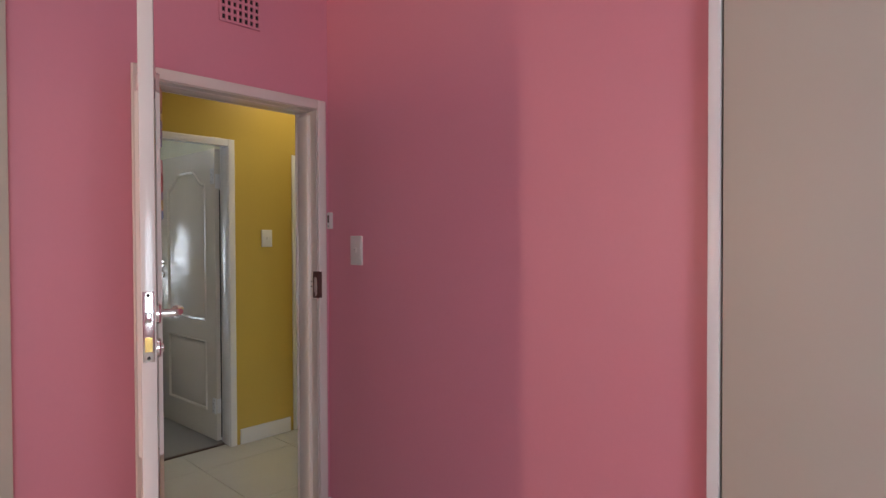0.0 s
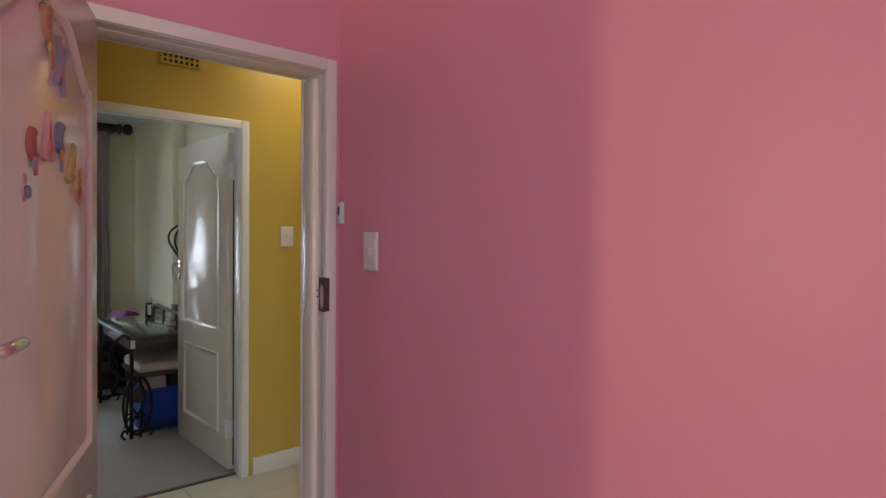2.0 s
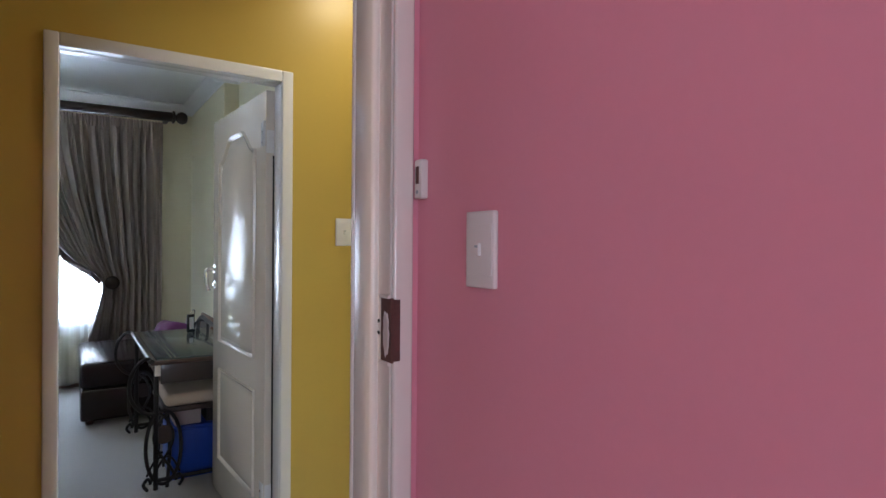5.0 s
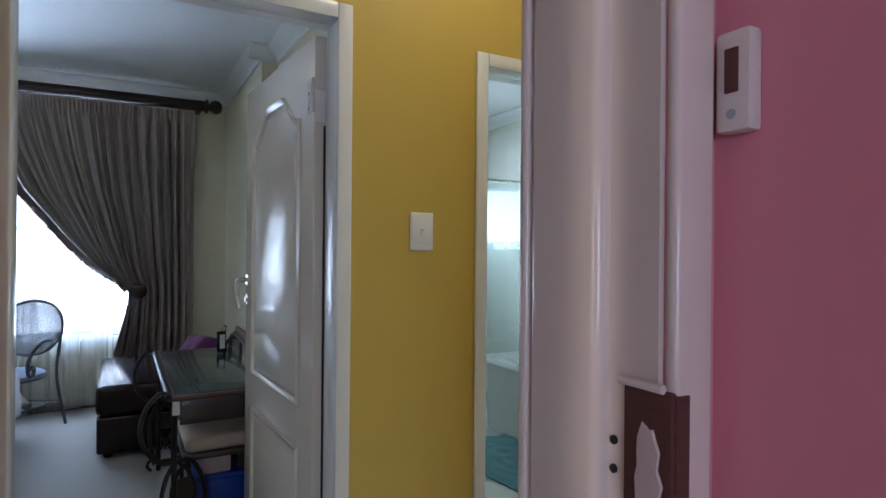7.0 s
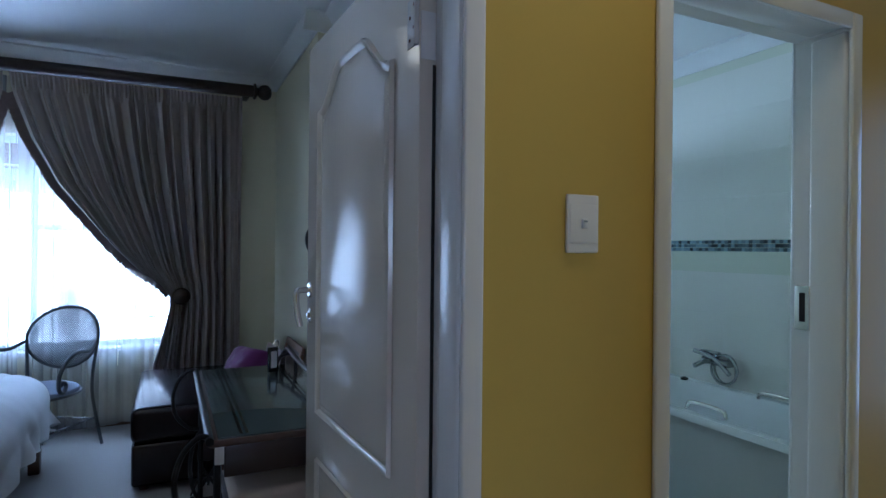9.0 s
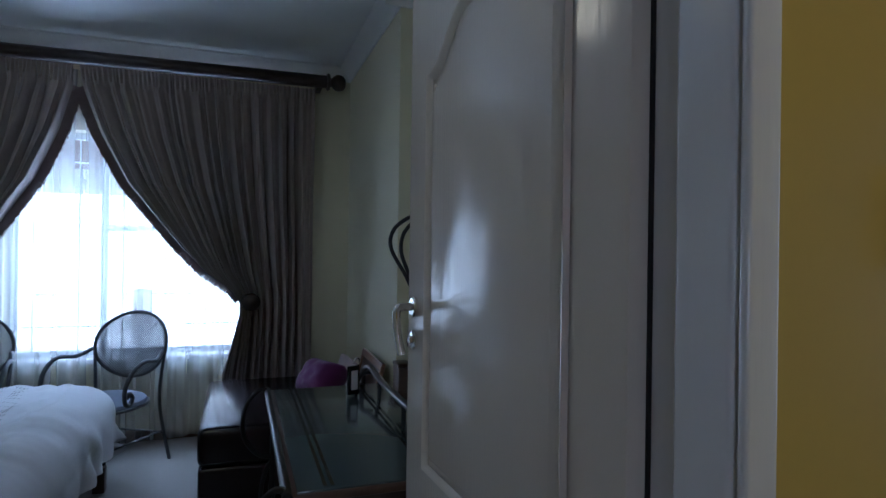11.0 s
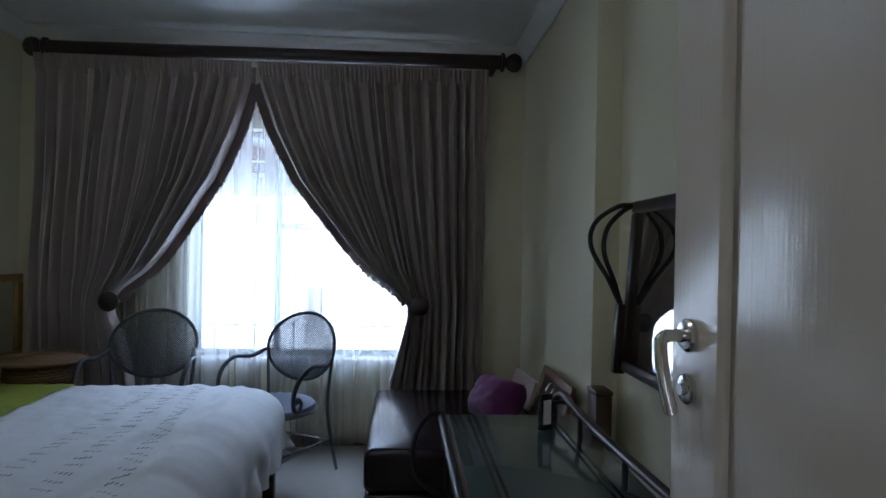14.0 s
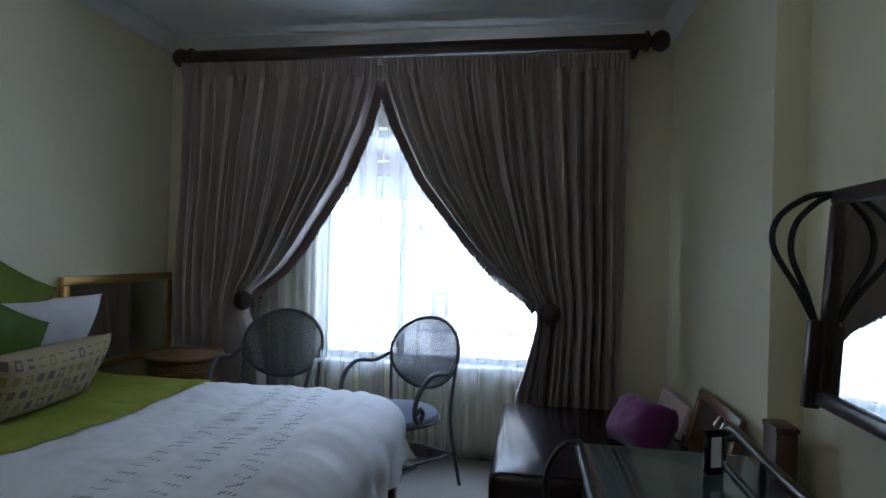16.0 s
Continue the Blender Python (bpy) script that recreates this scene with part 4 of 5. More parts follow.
bm = bmesh.new()
rnd = random.Random(11)
for yc, shift, skew in ((0.316, 0.0, -0.015), (0.424, 0.5, 0.039), (0.512, 0.2, 0.133)):
    for k in range(26):
        xc = RECT[0] + 0.02 + (k + shift) * 0.060 + rnd.uniform(-0.004, 0.004)
        if xc > RECT[1] - 0.05:
            continue
        for j in range(4):
            yy = yc - 0.026 + j * 0.0155 + skew * (xc - RECT[0])
            p0, p1 = drape(xc - 0.0075, yy + 0.003, 0.0024), drape(xc + 0.0075, yy - 0.003, 0.0024)
            w = Vector((0, 0.0026, 0))
            bm.faces.new([bm.verts.new(q) for q in (p0 - w, p1 - w, p1 + w, p0 + w)])
part("embroidery", bm, STITCH, spread, "black stitched dashes")["kind"] = "stuff"
throw = thing("bed_throw", "lime green throw across the head of the bed", "throw")
part("cloth", sheet(lambda u, v: drape(x0e + (x1e - x0e) * u, -0.93 + (0.825 - 0.11 * u) * v, 0.007), 150, 30), LIME, throw)


def pillow(name, label, category, material, where, size, rot, pattern=False):
    """A stuffed cushion with pinched corners."""
    w, h, t = size
    root = thing(name, label, category)
    root.matrix_world = pose(*where, *rot)

    def side(sgn):
        def f(u, v):
            a, b = 2 * u - 1, 2 * v - 1
            bulge = max(0.0, (1 - a ** 4) * (1 - b ** 4)) ** 0.55
            pinch = 1 - 0.07 * (1 - a * a) * abs(b) ** 3
            pinch2 = 1 - 0.07 * (1 - b * b) * abs(a) ** 3
            wr = 0.008 * noise.noise(Vector((a * 3 + w * 9, b * 3, sgn)))
            return Vector((a * w / 2 * pinch2, sgn * (t / 2 * bulge + wr * bulge), b * h / 2 * pinch))
        return f

    bm = sheet(side(1), 26, 26)
    other = sheet(side(-1), 26, 26)
    me = bpy.data.meshes.new("tmp")
    other.to_mesh(me)
    other.free()
    bm.from_mesh(me)
    bpy.data.meshes.remove(me)
    bmesh.ops.remove_doubles(bm, verts=bm.verts, dist=0.0015)
    part("cover", bm, material, root)
    if pattern:
        cols, rows = 12, 5
        for mtl, par in ((SQUARE_A, 0), (SQUARE_B, 1)):
            bm = bmesh.new()
            for i in range(cols):
                for j in range(rows):
                    if (i * 2 + j * 3 + i // 3) % 2 != par:
                        continue
                    bars = [(0.22, 0.78, 0.20, 0.80)] if (i + 2 * j) % 3 else [(0.20, 0.80, 0.18, 0.32), (0.20, 0.80, 0.68, 0.82), (0.20, 0.34, 0.32, 0.68), (0.66, 0.80, 0.32, 0.68)]
                    f = side(1)
                    for ua, ub, va, vb in bars:
                        q = [f((i + p) / cols, (j + r) / rows) for p, r in ((ua, va), (ub, va), (ub, vb), (ua, vb))]
                        bm.faces.new([bm.verts.new(p + Vector((0, 0.002, 0))) for p in q])
            part("print", bm, mtl, root, "printed squares")["kind"] = "stuff"
    return root


pillow("pillow", "white pillow leaning at the head of the bed", "pillow", LINEN, (-6.10, -0.74, 0.845), (0.66, 0.48, 0.17), (-24, 0, 0))
pillow("cushion", "moss green square cushion leaning behind the pillow cushions", "cushion", MOSS, (-5.88, -0.74, 0.985), (0.50, 0.50, 0.15), (-12, -25, 4))
pillow("cushion", "olive green square cushion leaning on the pillows", "cushion", DEEP_GREEN, (-5.755, -0.62, 0.85), (0.46, 0.46, 0.15), (-12, -25, 6))
pillow("cushion", "oblong cushion printed with olive and grey squares", "cushion", PILLOW_PATTERN, (-5.93, -0.49, 0.750), (0.68, 0.31, 0.14), (-24, 0, 5), True)

# ---- beside the bed ----
gm = thing("wall_mirror", "gilt framed mirror on the green wall beside the bed", "mirror")
gm.matrix_world = pose(-6.965, BED_Y0 + 0.022, 0.86, 0.5, 0, 0)
for bx in ((-0.47, 0.47, 0.225, 0.275), (-0.47, 0.47, -0.275, -0.225), (-0.47, -0.42, -0.225, 0.225), (0.42, 0.47, -0.225, 0.225)):
    part("frame", box(bx[0], bx[1], 0.002, 0.032, bx[2], bx[3], 0.008), GOLD, gm)
part("glass", box(-0.42, 0.42, 0.004, 0.014, -0.225, 0.225), MIRROR, gm)
bk = thing("basket", "woven cane laundry basket with a round lid", "basket", (-6.93, -0.495, 0))
coil = []
for i in range(44 * 60):
    a, z = 2 * math.pi * i / 60, 0.010 + 0.0146 * i / 60
    r = 0.155 + 0.035 * math.sin(math.pi * min(1, z / 0.66) * 0.8) + 0.005 * math.cos(22.5 * a)
    coil.append((r * math.cos(a), r * math.sin(a), z))
part("body", tube(coil, 0.0085, sides=5), WICKER, bk)
coil = []
for i in range(14 * 36):
    a, r = 2 * math.pi * i / 36, 0.006 + 0.0145 * i / 36
    coil.append((r * math.cos(a), r * math.sin(a), 0.672 + 0.028 * (1 - (r / 0.21) ** 2)))
part("lid", tube(coil, 0.0105, sides=5), WICKER, bk)
part("lid_rim", tube([(0.210 * math.cos(a), 0.210 * math.sin(a), 0.672) for a in [2 * math.pi * i / 48 for i in range(48)]], 0.014, closed=True), WICKER, bk)

# ---- ottoman and what lies on it ----
ot = thing("ottoman", "dark brown leather ottoman chest under the curtain", "ottoman")
part("base", box(-7.125, -6.015, 1.397, 2.322, 0.035, 0.268, 0.020, 3), LEATHER, ot)
lid = part("lid", box(-7.13, -6.01, 1.392, 2.325, 0.269, 0.465, 0.040, 5), LEATHER, ot)
for x in (-7.05, -6.09):
    for y in (1.46, 2.25):
        part("foot", lathe([(0, 0), (0.025, 0), (0.03, 0.035), (0, 0.036)], where=(x, y, 0), seg=14), DARK_WOOD, ot)
pillow("cushion", "small purple cushion on the ottoman", "cushion", PURPLE, (-6.50, 2.055, 0.560), (0.30, 0.25, 0.22), (-35, 0, 25))
pc = thing("picture_board", "pale pink board leaning on the pier", "board")
part("board", box(-0.20, 0.20, -0.010, 0.010, 0, 0.165, 0.003), CARD, pc)
pc.matrix_world = pose(-6.82, 2.235, 0.468, -18, 0, 4)
pf = thing("picture", "brown wooden picture frame leaning on the pier", "picture frame")
for bx in ((-0.26, 0.26, 0.235, 0.275), (-0.26, 0.26, 0, 0.04), (-0.26, -0.22, 0.04, 0.235), (0.22, 0.26, 0.04, 0.235)):
    part("frame", box(bx[0], bx[1], -0.012, 0.012, bx[2], bx[3], 0.004), WOOD, pf)
part("print", box(-0.22, 0.22, -0.004, 0.006, 0.04, 0.235), DARK_WOOD, pf)
pf.matrix_world = pose(-6.29, 2.262, 0.468, -14, 0, 0)
wb = thing("wooden_box", "narrow brown wooden box standing against the wall", "box", (-5.865, 2.385, 0))
part("body", box(-0.055, 0.055, -0.035, 0.035, 0, 0.755, 0.006), DARK_WOOD, wb)
part("lid", box(-0.058, 0.058, -0.038, 0.038, 0.756, 0.775, 0.004), DARK_WOOD, wb)

# ---- dressing table ----
TX0, TX1, TY0, TY1, TZ = -5.69, -4.505, 1.700, 2.215, 0.722
dk = thing("dressing_table", "iron dressing table with sea green glass top", "table")
top = part("tabletop", box(TX0, TX1, TY0, TY1, TZ - 0.030, TZ - 0.006, 0.008, 3), DARK_WOOD, dk, "dark wooden top frame")
part("glass", box(TX0 + 0.030, TX1 - 0.012, TY0 + 0.030, TY1 - 0.006, TZ - 0.010, TZ, 0.003), DESK_GLASS, top, "sea green glass inlay")
for y in (TY0 + 0.105, TY0 + 0.125, TY1 - 0.115, TY1 - 0.095):
    part("inlay_line", box(TX0 + 0.05, TX1 - 0.03, y - 0.005, y + 0.005, TZ - 0.001, TZ + 0.0008), DESK_LINE, top)
part("front_rail", tube([(TX0, TY0 + 0.004, TZ - 0.008), (TX1, TY0 + 0.004, TZ - 0.008)], 0.014, sides=12), IRON, dk, "glossy black tubular edge")
part("apron", box(TX1 - 0.035, TX1 - 0.015, TY0 + 0.05, TY1 - 0.03, 0.585, TZ - 0.031, 0.004), ROD, dk)
part("catch_plate", box(TX1 - 0.018, TX1 - 0.011, TY0 + 0.020, TY0 + 0.050, 0.632, 0.690, 0.002), PLASTIC, dk, "white enamel catch plate")
part("drawer", box(TX0 + 0.05, TX1 - 0.04, TY0 + 0.045, TY0 + 0.065, 0.60, TZ - 0.031, 0.004), DARK_WOOD, dk)
for x in (TX0 + 0.30, TX1 - 0.30):
    part("drawer_knob", lathe([(0, 0), (0.008, 0), (0.006, -0.010), (0.012, -0.016), (0.010, -0.024), (0, -0.026)][::-1], axis="Y", where=(x, TY0 + 0.045, 0.645), seg=14), CHROME, dk)
for x in (TX0 + 0.03, TX1 - 0.03):
    for y, s in ((TY0 + 0.03, -1), (TY1 - 0.03, 1)):
        ln = part("leg", tube([(x, y, 0.010), (x, y, TZ - 0.03)], 0.013), IRON, dk)
        if s < 0:
            part("scroll", tube(spline([(x, y, TZ - 0.03), (x, y - 0.05, TZ + 0.005), (x, y - 0.105, TZ - 0.045), (x, y - 0.130, TZ - 0.13), (x, y - 0.115, TZ - 0.22), (x, y - 0.06, TZ - 0.285), (x, y, TZ - 0.30)], 7), 0.010), IRON, ln)
    ring = [(x, 1.768 + 0.088 * math.cos(a), 0.235 + 0.20 * math.sin(a)) for a in [2 * math.pi * k / 40 for k in range(40)]]
    part("side_ring", tube(ring, 0.010, closed=True), IRON, dk)
    part("side_bar", tube([(x, TY0 + 0.03, 0.06), (x, TY1 - 0.03, 0.06)], 0.011), IRON, dk)
    for q in (-1, 1):
        part("lattice_bar", tube(spline([(x, 1.768 - 0.066 * q, 0.045), (x, 1.768 - 0.035 * q, 0.120), (x, 1.768 + 0.027 * q, 0.215), (x, 1.768 + 0.048 * q, 0.300), (x, 1.768 + 0.016 * q, 0.385), (x, 1.768 - 0.023 * q, 0.425)], 6), 0.008), IRON, dk)
        part("lattice_bar", tube(spline([(x, 1.768 + 0.082 * q, 0.090), (x, 1.768 + 0.045 * q, 0.165), (x, 1.768 + 0.008 * q, 0.180), (x, 1.768, 0.130)], 6), 0.006), IRON, dk)
        part("foot_scroll", tube(spline([(x, 1.768 + 0.078 * q, 0.012), (x, 1.768 + 0.098 * q, 0.045), (x, 1.768 + 0.078 * q, 0.075), (x, 1.768 + 0.061 * q, 0.055)], 6), 0.009), IRON, dk)
    part("iron_plate", lathe([(0, -0.004), (0.048, -0.004), (0.052, 0.0), (0.048, 0.004), (0, 0.004)], axis="X", seg=20, where=(x, 1.768, 0.305)), ROD, dk, "round dark plate")
part("rear_rail", tube(spline([(TX0 + 0.03, 2.135, TZ + 0.0), (TX0 + 0.010, 2.142, TZ + 0.050), (TX0 + 0.055, 2.158, TZ + 0.085), (TX0 + 0.16, 2.160, TZ + 0.082), (-5.20, 2.148, TZ + 0.080), (TX1 - 0.02, 2.160, TZ + 0.078)], 8), 0.0135, sides=12), ROD, dk, "dark polished back rail")
part("rail_hoop", tube(spline([(TX0 + 0.07, 2.095, TZ), (TX0 + 0.05, 2.12, TZ + 0.045), (TX0 + 0.07, 2.155, TZ + 0.062), (TX0 + 0.10, 2.178, TZ + 0.06)], 8), 0.009), IRON, dk)
for x in (TX0 + 0.30, -5.0, TX1 - 0.10):
    part("rail_post", tube([(x, 2.152, TZ - 0.01), (x, 2.152, TZ + 0.07)], 0.009), IRON, dk)
pen = thing("photo_stand", "small black and white stand on the glass tabletop", "stand", (-5.48, 2.055, TZ + 0.0008), 24)
part("block", box(-0.010, 0.010, -0.026, 0.026, 0, 0.125, 0.003), DESK_LINE, pen)
part("face", box(0.010, 0.0125, -0.016, 0.016, 0.022, 0.105), PLASTIC, pen, "pale label")
part("clip", tube(spline([(0, 0.018, 0.115), (0, 0.034, 0.140), (0, 0.020, 0.158), (0, 0.0, 0.135)], 5), 0.004), CHROME, pen)

st = thing("stool", "iron stool with beige cushion under the table", "stool")
part("cushion", box(-5.02, -4.545, 1.775, 2.17, 0.445, 0.515, 0.028, 4), CUSHION, st, "beige padded cushion")
part("frame", box(-5.03, -4.535, 1.765, 2.18, 0.418, 0.446, 0.006), ROD, st)
for x in (-4.56, -5.00):
    for y in (1.79, 2.155):
        part("leg", tube(spline([(x, y, 0.42), (x, y + (0.012 if y < 2 else -0.012), 0.22), (x, y, 0.004)], 5), 0.010), IRON, st)
    part("stretcher", tube([(x, 1.79, 0.055), (x, 2.155, 0.055)], 0.008), IRON, st)
bb = thing("storage_box", "bright blue plastic storage box under the stool", "box", (-4.80, 2.0, 0))
part("tub", box(-0.165, 0.165, -0.185, 0.19, 0.002, 0.285, 0.012, 3), BLUE, bb)
part("lid", box(-0.172, 0.172, -0.192, 0.197, 0.286, 0.306, 0.008, 2), BLUE, bb)
sb = thing("carton", "small grey carton lying on the blue box", "box", (-4.78, 1.93, 0.307))
part("body", box(-0.13, 0.13, -0.09, 0.05, 0, 0.085, 0.004), CARD, sb)
cs = thing("carton", "small black carton lying on the blue box", "box", (-4.78, 2.09, 0.307))
part("body", box(-0.12, 0.12, -0.08, 0.08, 0, 0.075, 0.004), DARK, cs)

# mirror over the table, tipped forward at its foot, with iron hoops beside it
mr = thing("dressing_mirror", "dark framed mirror with iron hoops leaning out from the wall", "mirror")
MW, MH = 0.86, 0.64
for bx in ((-MW / 2, MW / 2, MH - 0.045, MH), (-MW / 2, MW / 2, 0, 0.045), (-MW / 2, -MW / 2 + 0.045, 0.045, MH - 0.045), (MW / 2 - 0.045, MW / 2, 0.045, MH - 0.045)):
    part("frame", box(bx[0], bx[1], -0.030, 0.0, bx[2], bx[3], 0.008), ROD, mr)
part("glass", box(-MW / 2 + 0.045, MW / 2 - 0.045, -0.012, -0.004, 0.045, MH - 0.045), MIRROR, mr)
for k, (out, up) in enumerate(((0.178, 0.0), (0.125, -0.016))):
    L = -MW / 2
    part("hoop", tube(spline([(L + 0.004, -0.036, 0.23), (L + 0.002, -0.030 - out * 0.35, 0.33), (L, -out * 0.97, 0.455 + up), (L, -out * 0.93, 0.545 + up), (L + 0.002, -0.010 - out * 0.45, 0.612 + up), (L + 0.006, -0.020, 0.628)], 8), 0.0095), IRON, mr)
part("hoop_holder", box(-MW / 2 - 0.010, -MW / 2 + 0.022, -0.060, -0.012, -0.012, 0.25, 0.008), ROD, mr, "dark wooden hoop holder")
mr.matrix_world = pose(-5.625 + MW / 2, 2.400, 0.902, -3.5, 0, 0)
part("wall_cleat", box(-0.20, 0.20, 0.001, 0.045, MH - 0.12, MH - 0.06), ROD, mr)

# ---- bathroom ----
tub = thing("bathtub", "white built-in bathtub with grey panel and grab handles", "bathtub")
TBX0, TBX1, TBY0, TBY1, TBZ = -5.48, BXB - 0.002, 3.915, BATH_Y1 - 0.008, 0.55


def tub_at(u, v):
    a, b = 2 * u - 1, 2 * v - 1
    rr = (abs(a) ** 5 + abs(b) ** 5) ** 0.2
    depth = 0.0
    if rr < 0.86:
        t = min(1.0, (0.86 - rr) / 0.30)
        depth = 0.40 * (t * t * (3 - 2 * t))
    return Vector(((TBX0 + TBX1) / 2 + a * (TBX1 - TBX0) / 2, (TBY0 + TBY1) / 2 + b * (TBY1 - TBY0) / 2, TBZ - depth))


part("shell", sheet(tub_at, 70, 40), TUB, tub)
part("rim_edge", box(TBX0, TBX1, TBY0 - 0.004, TBY0 + 0.018, TBZ - 0.040, TBZ - 0.001, 0.006), TUB, tub)
part("panel", box(TBX0, TBX1, TBY0 + 0.070, TBY0 + 0.10, 0, TBZ - 0.04), TUB_PANEL, tub, "matt grey side panel")
for x0, x1, y in ((-4.61, -4.38, TBY0 + 0.075), (-4.58, -4.35, TBY1 - 0.070)):
    part("grab_handle", tube(spline([(x0, y, TBZ), (x0 + 0.01, y, TBZ + 0.028), (x0 + 0.05, y, TBZ + 0.038), (x1 - 0.05, y, TBZ + 0.038), (x1 - 0.01, y, TBZ + 0.028), (x1, y, TBZ)], 6), 0.010), CHROME, tub, "chrome grab handle")
part("overflow", lathe([(0, 0), (0.032, 0), (0.034, 0.005), (0.028, 0.009), (0, 0.010)], axis="X", seg=22, where=(TBX0 + 0.185, (TBY0 + TBY1) / 2 + 0.05, 0.44)), CHROME, tub, "round chrome overflow cover")
tap = thing("bath_mixer", "chrome wall mixer with coiled hand shower", "tap", (-4.86, BATH_Y1 - 0.012, 0.70))
part("body", tube([(-0.09, -0.05, 0), (0.09, -0.05, 0)], 0.022, sides=14), TAP_CHROME, tap)
part("spout", tube(spline([(0, -0.05, 0), (-0.02, -0.12, 0.005), (-0.04, -0.19, -0.02)], 6), 0.014, sides=10), TAP_CHROME, tap)
part("lever", box(-0.10, 0.03, -0.075, -0.045, 0.045, 0.062, 0.006), TAP_CHROME, tap)
part("neck", tube([(-0.03, -0.055, 0.0), (-0.03, -0.06, 0.05)], 0.014), TAP_CHROME, tap)
part("hose", tube([(0.06 + 0.085 * math.cos(a) * (1 - 0.02 * k / 10), -0.055 - 0.012 * math.sin(a * 0.5), -0.035 + 0.085 * math.sin(a)) for k, a in enumerate([2 * math.pi * q / 24 for q in range(52)])], 0.0075), TAP_CHROME, tap)
part("hand_shower", tube(spline([(0.10, -0.06, -0.06), (0.0, -0.075, 0.02), (-0.12, -0.10, 0.055)], 6), 0.013), TAP_CHROME, tap)
for x in (-0.06, 0.06):
    part("wall_rose", lathe([(0, 0), (0.028, 0), (0.026, -0.012), (0.012, -0.05), (0, -0.05)][::-1], axis="Y", where=(x, 0, 0), seg=18), TAP_CHROME, tap)


def bottle(label, x, y, r, h, material):
    root = thing("bottle", label, "bottle", (x, y, TBZ), group="bottles on the bath rim")
    part("body", lathe([(0, 0), (r, 0), (r, h * 0.66), (r * 0.8, h * 0.74), (r * 0.35, h * 0.78), (r * 0.35, h * 0.84), (0, h * 0.84)], seg=18), material, root)
    part("cap", lathe([(0, h * 0.84), (r * 0.45, h * 0.84), (r * 0.42, h), (0, h)], seg=14), PLASTIC, root)


bottle("pink plastic bottle on the bath rim", -5.425, 4.42, 0.026, 0.19, PINK_BOTTLE)
bottle("slim pink plastic bottle on the bath rim", -5.43, 4.34, 0.020, 0.20, PINK_BOTTLE)
bottle("white plastic bottle on the bath rim", -5.39, 4.49, 0.024, 0.17, PLASTIC)
bottle("squat olive jar on the bath rim", -5.27, 4.50, 0.042, 0.10, GREEN_BOTTLE)
plug = thing("bath_plug", "small black plug on the bath rim", "plug", (-5.08, 4.50, TBZ))
part("stopper", lathe([(0, 0), (0.022, 0), (0.024, 0.010), (0.010, 0.018), (0, 0.020)], seg=16), DARK, plug)
matt = thing("bath_mat", "teal fluffy bath mat on the pale floor", "bath mat")
part("mat", sheet(lambda u, v: Vector((-5.24 + 0.90 * u + 0.012 * math.sin(9 * v), 3.44 + 0.54 * v + 0.012 * math.sin(8 * u), 0.012 + 0.010 * min(1, 12 * min(u, 1 - u, v, 1 - v)) + 0.006 * noise.noise(Vector((u * 14, v * 9, 1))))), 60, 40, -0.010), RUG, matt)
sh = thing("shower_screen", "glass shower screen with chrome post", "shower screen")
pane = part("pane", box(-5.755, -5.747, 3.35, BATH_Y1 - 0.01, 0.02, 1.92), SHOWER_GLASS, sh)
part("post", tube([(-5.751, 3.345, 0), (-5.751, 3.345, 1.94)], 0.012), CHROME, sh)
part("top_bar", tube([(-5.751, 3.345, 1.93), (-5.751, BATH_Y1, 1.93)], 0.010), CHROME, sh)
part("handle", box(-5.742, -5.725, 3.42, 3.46, 1.0, 1.2, 0.005), CHROME, sh)
# thin strip whose yellow paints the corridor's reflection in the tiles
tagged(link("wall_bath_reflection", box(-5.62, -5.44, BATH_Y1 - 0.012, BATH_Y1, 0, 2.58), REFLECTION_YELLOW), "cream yellow strip standing in for a reflection on the bath wall", "wall", kind="structure")

# ---- pieces: wall tiles, mosaic band and floor tiles ----


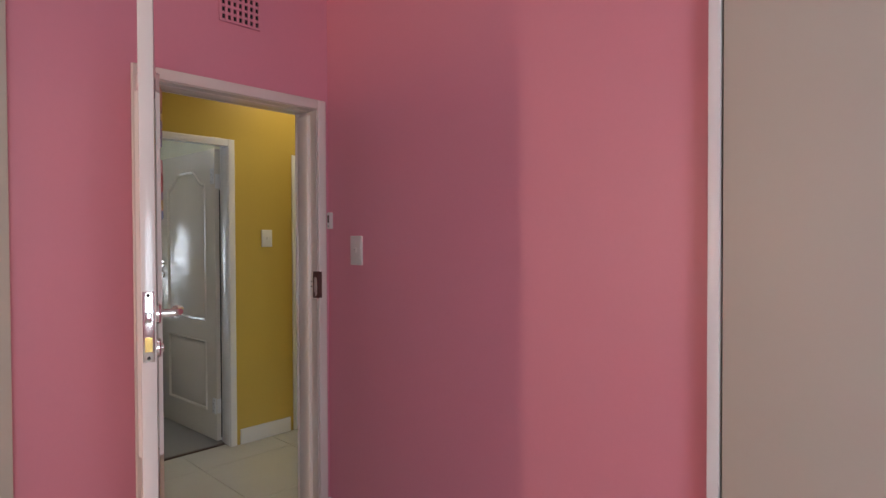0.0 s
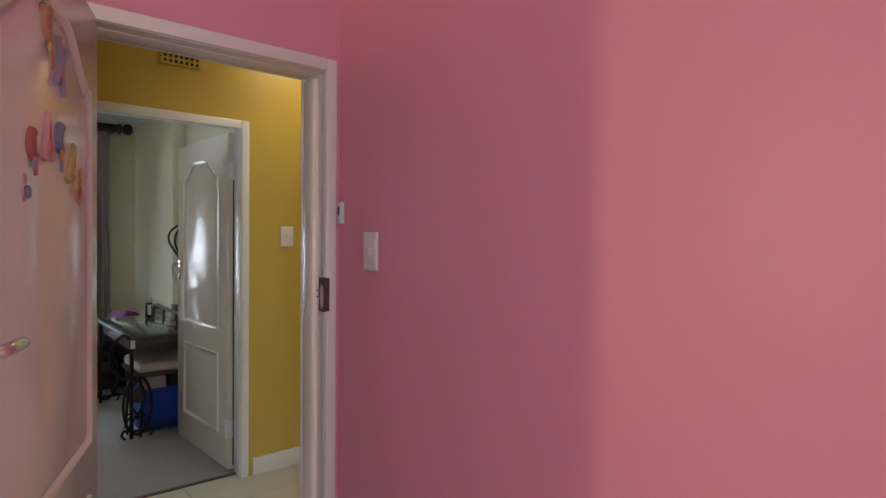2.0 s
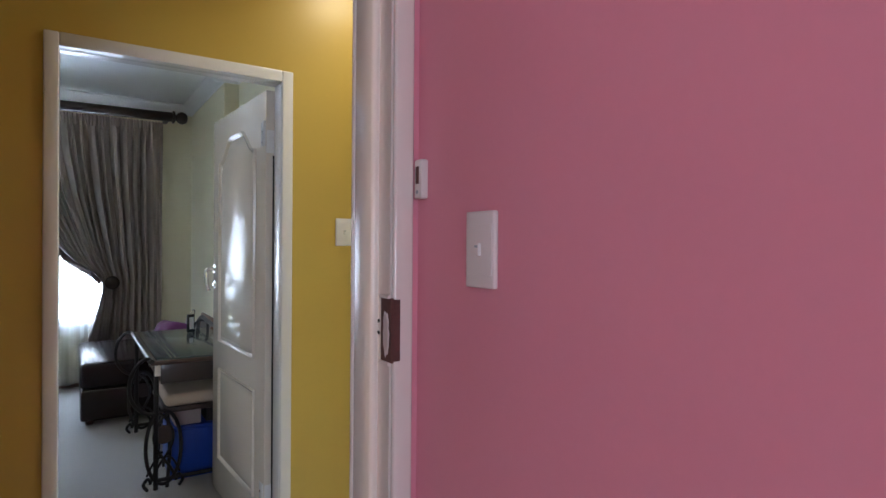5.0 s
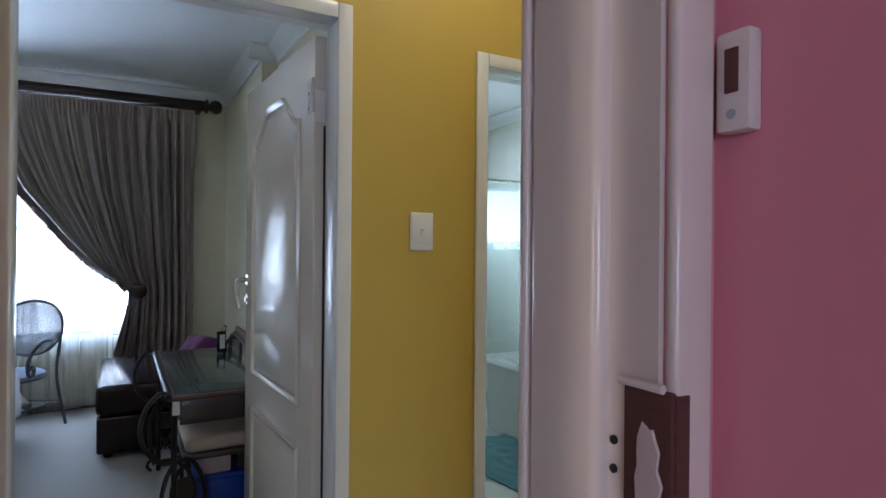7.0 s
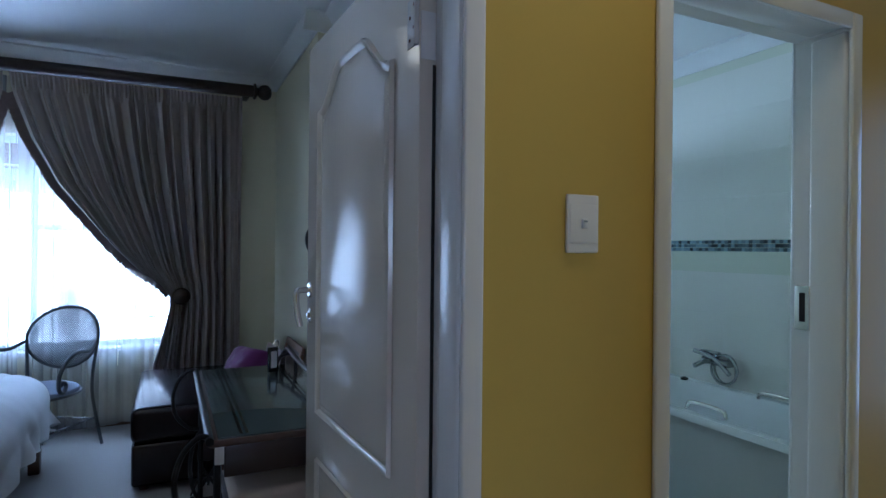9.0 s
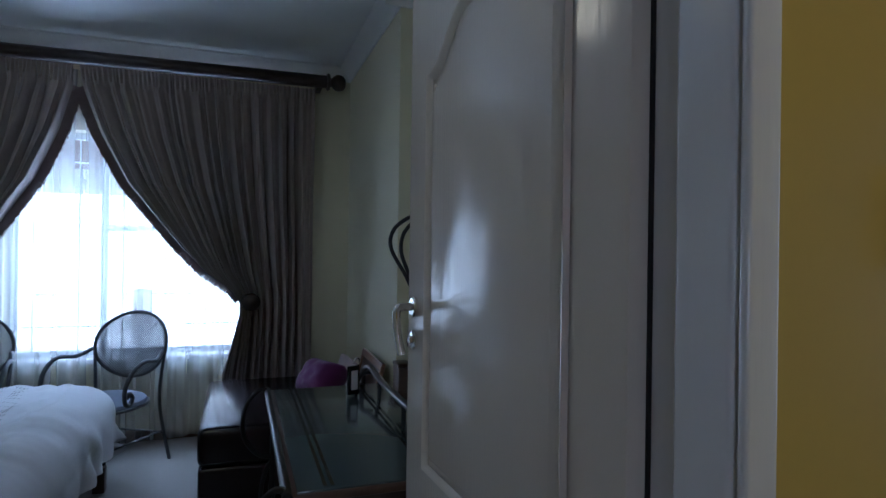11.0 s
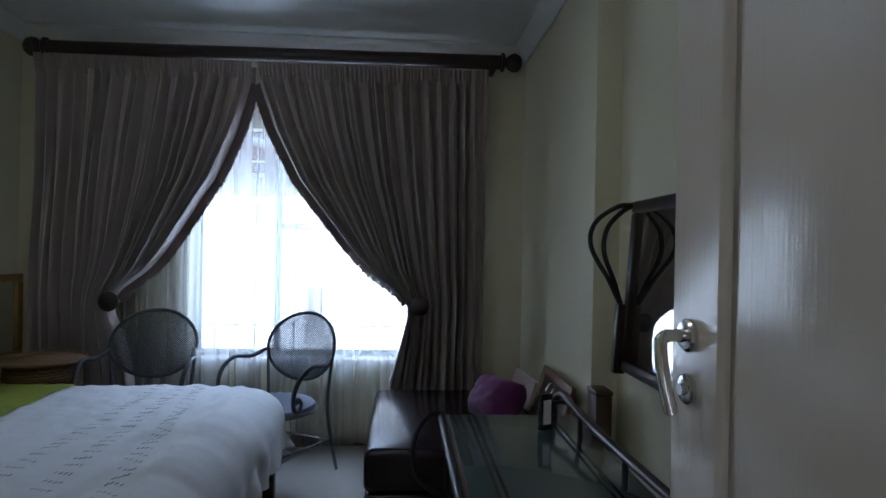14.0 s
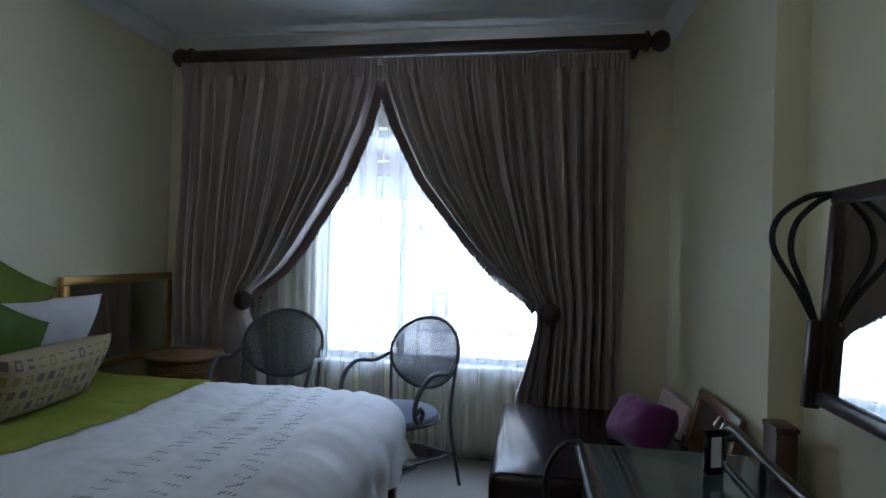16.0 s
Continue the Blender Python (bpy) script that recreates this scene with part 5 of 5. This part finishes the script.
def piece_mesh(name, sx, sy, sz, material, bevel):
    bm = box(-sx / 2, sx / 2, -sy / 2, sy / 2, -sz / 2, sz / 2, bevel, 1)
    me = bpy.data.meshes.new(name)
    bm.to_mesh(me)
    bm.free()
    me.materials.append(material)
    return me


wall_back = bpy.data.objects["wall_bath_back"]


def pieces(name, me, places, parent):
    for p in places:
        ob = new(name, me)
        ob.location = p
        ob.parent = parent


tile_me = piece_mesh("wall_tile", 0.3997, 0.008, 0.2497, BATH_TILE, 0.0003)
spots = []
for zc in [0.105 + 0.25 * k for k in range(5)] + [1.425 + 0.125 + 0.25 * k for k in range(4)]:
    if 1.2 < zc < 1.45:
        continue
    for k in range(10):
        x = -3.86 - 0.4 * k
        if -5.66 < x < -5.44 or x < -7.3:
            continue
        spots.append((x, BATH_Y1 - 0.004, zc))
pieces("wall_tile", tile_me, spots, wall_back)
mos = piece_mesh("mosaic_tile", 0.0205, 0.006, 0.0205, MOSAIC, 0.001)
spots = []
for k in range(98):
    x = -4.05 - 0.0228 * k
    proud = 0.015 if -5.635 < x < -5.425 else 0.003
    for j in range(3):
        spots.append((x, BATH_Y1 - proud, 1.366 + 0.0228 * j))
pieces("mosaic_tile", mos, spots, wall_back)
floor_me = {}
for i in range(-1, 9):
    for j in range(-6, 7):
        xa, xb = max(-3.185 - 0.6 + 0.6 * (i + 1), -3.513) , min(-3.185 + 0.6 * (i + 1), 2.0)
        ya, yb = max(1.775 + 0.6 * (j - 1), -1.8), min(1.775 + 0.6 * j, 5.5)
        if (xa + xb) / 2 > -2.25 and ya > 1.70:
            yb = min(yb, PY + 0.02)
        if yb > 2.0 and xb > -2.22:
            xb = -2.22
        if xb - xa < 0.05 or yb - ya < 0.05:
            continue
        key = (round(xb - xa, 3), round(yb - ya, 3))
        if key not in floor_me:
            floor_me[key] = piece_mesh("floor_tile", xb - xa - 0.004, yb - ya - 0.004, 0.008, TILE, 0.0012)
        ob = new("floor_tile", floor_me[key])
        ob.location = ((xa + xb) / 2, (ya + yb) / 2, -0.004)
        ob.parent = floor
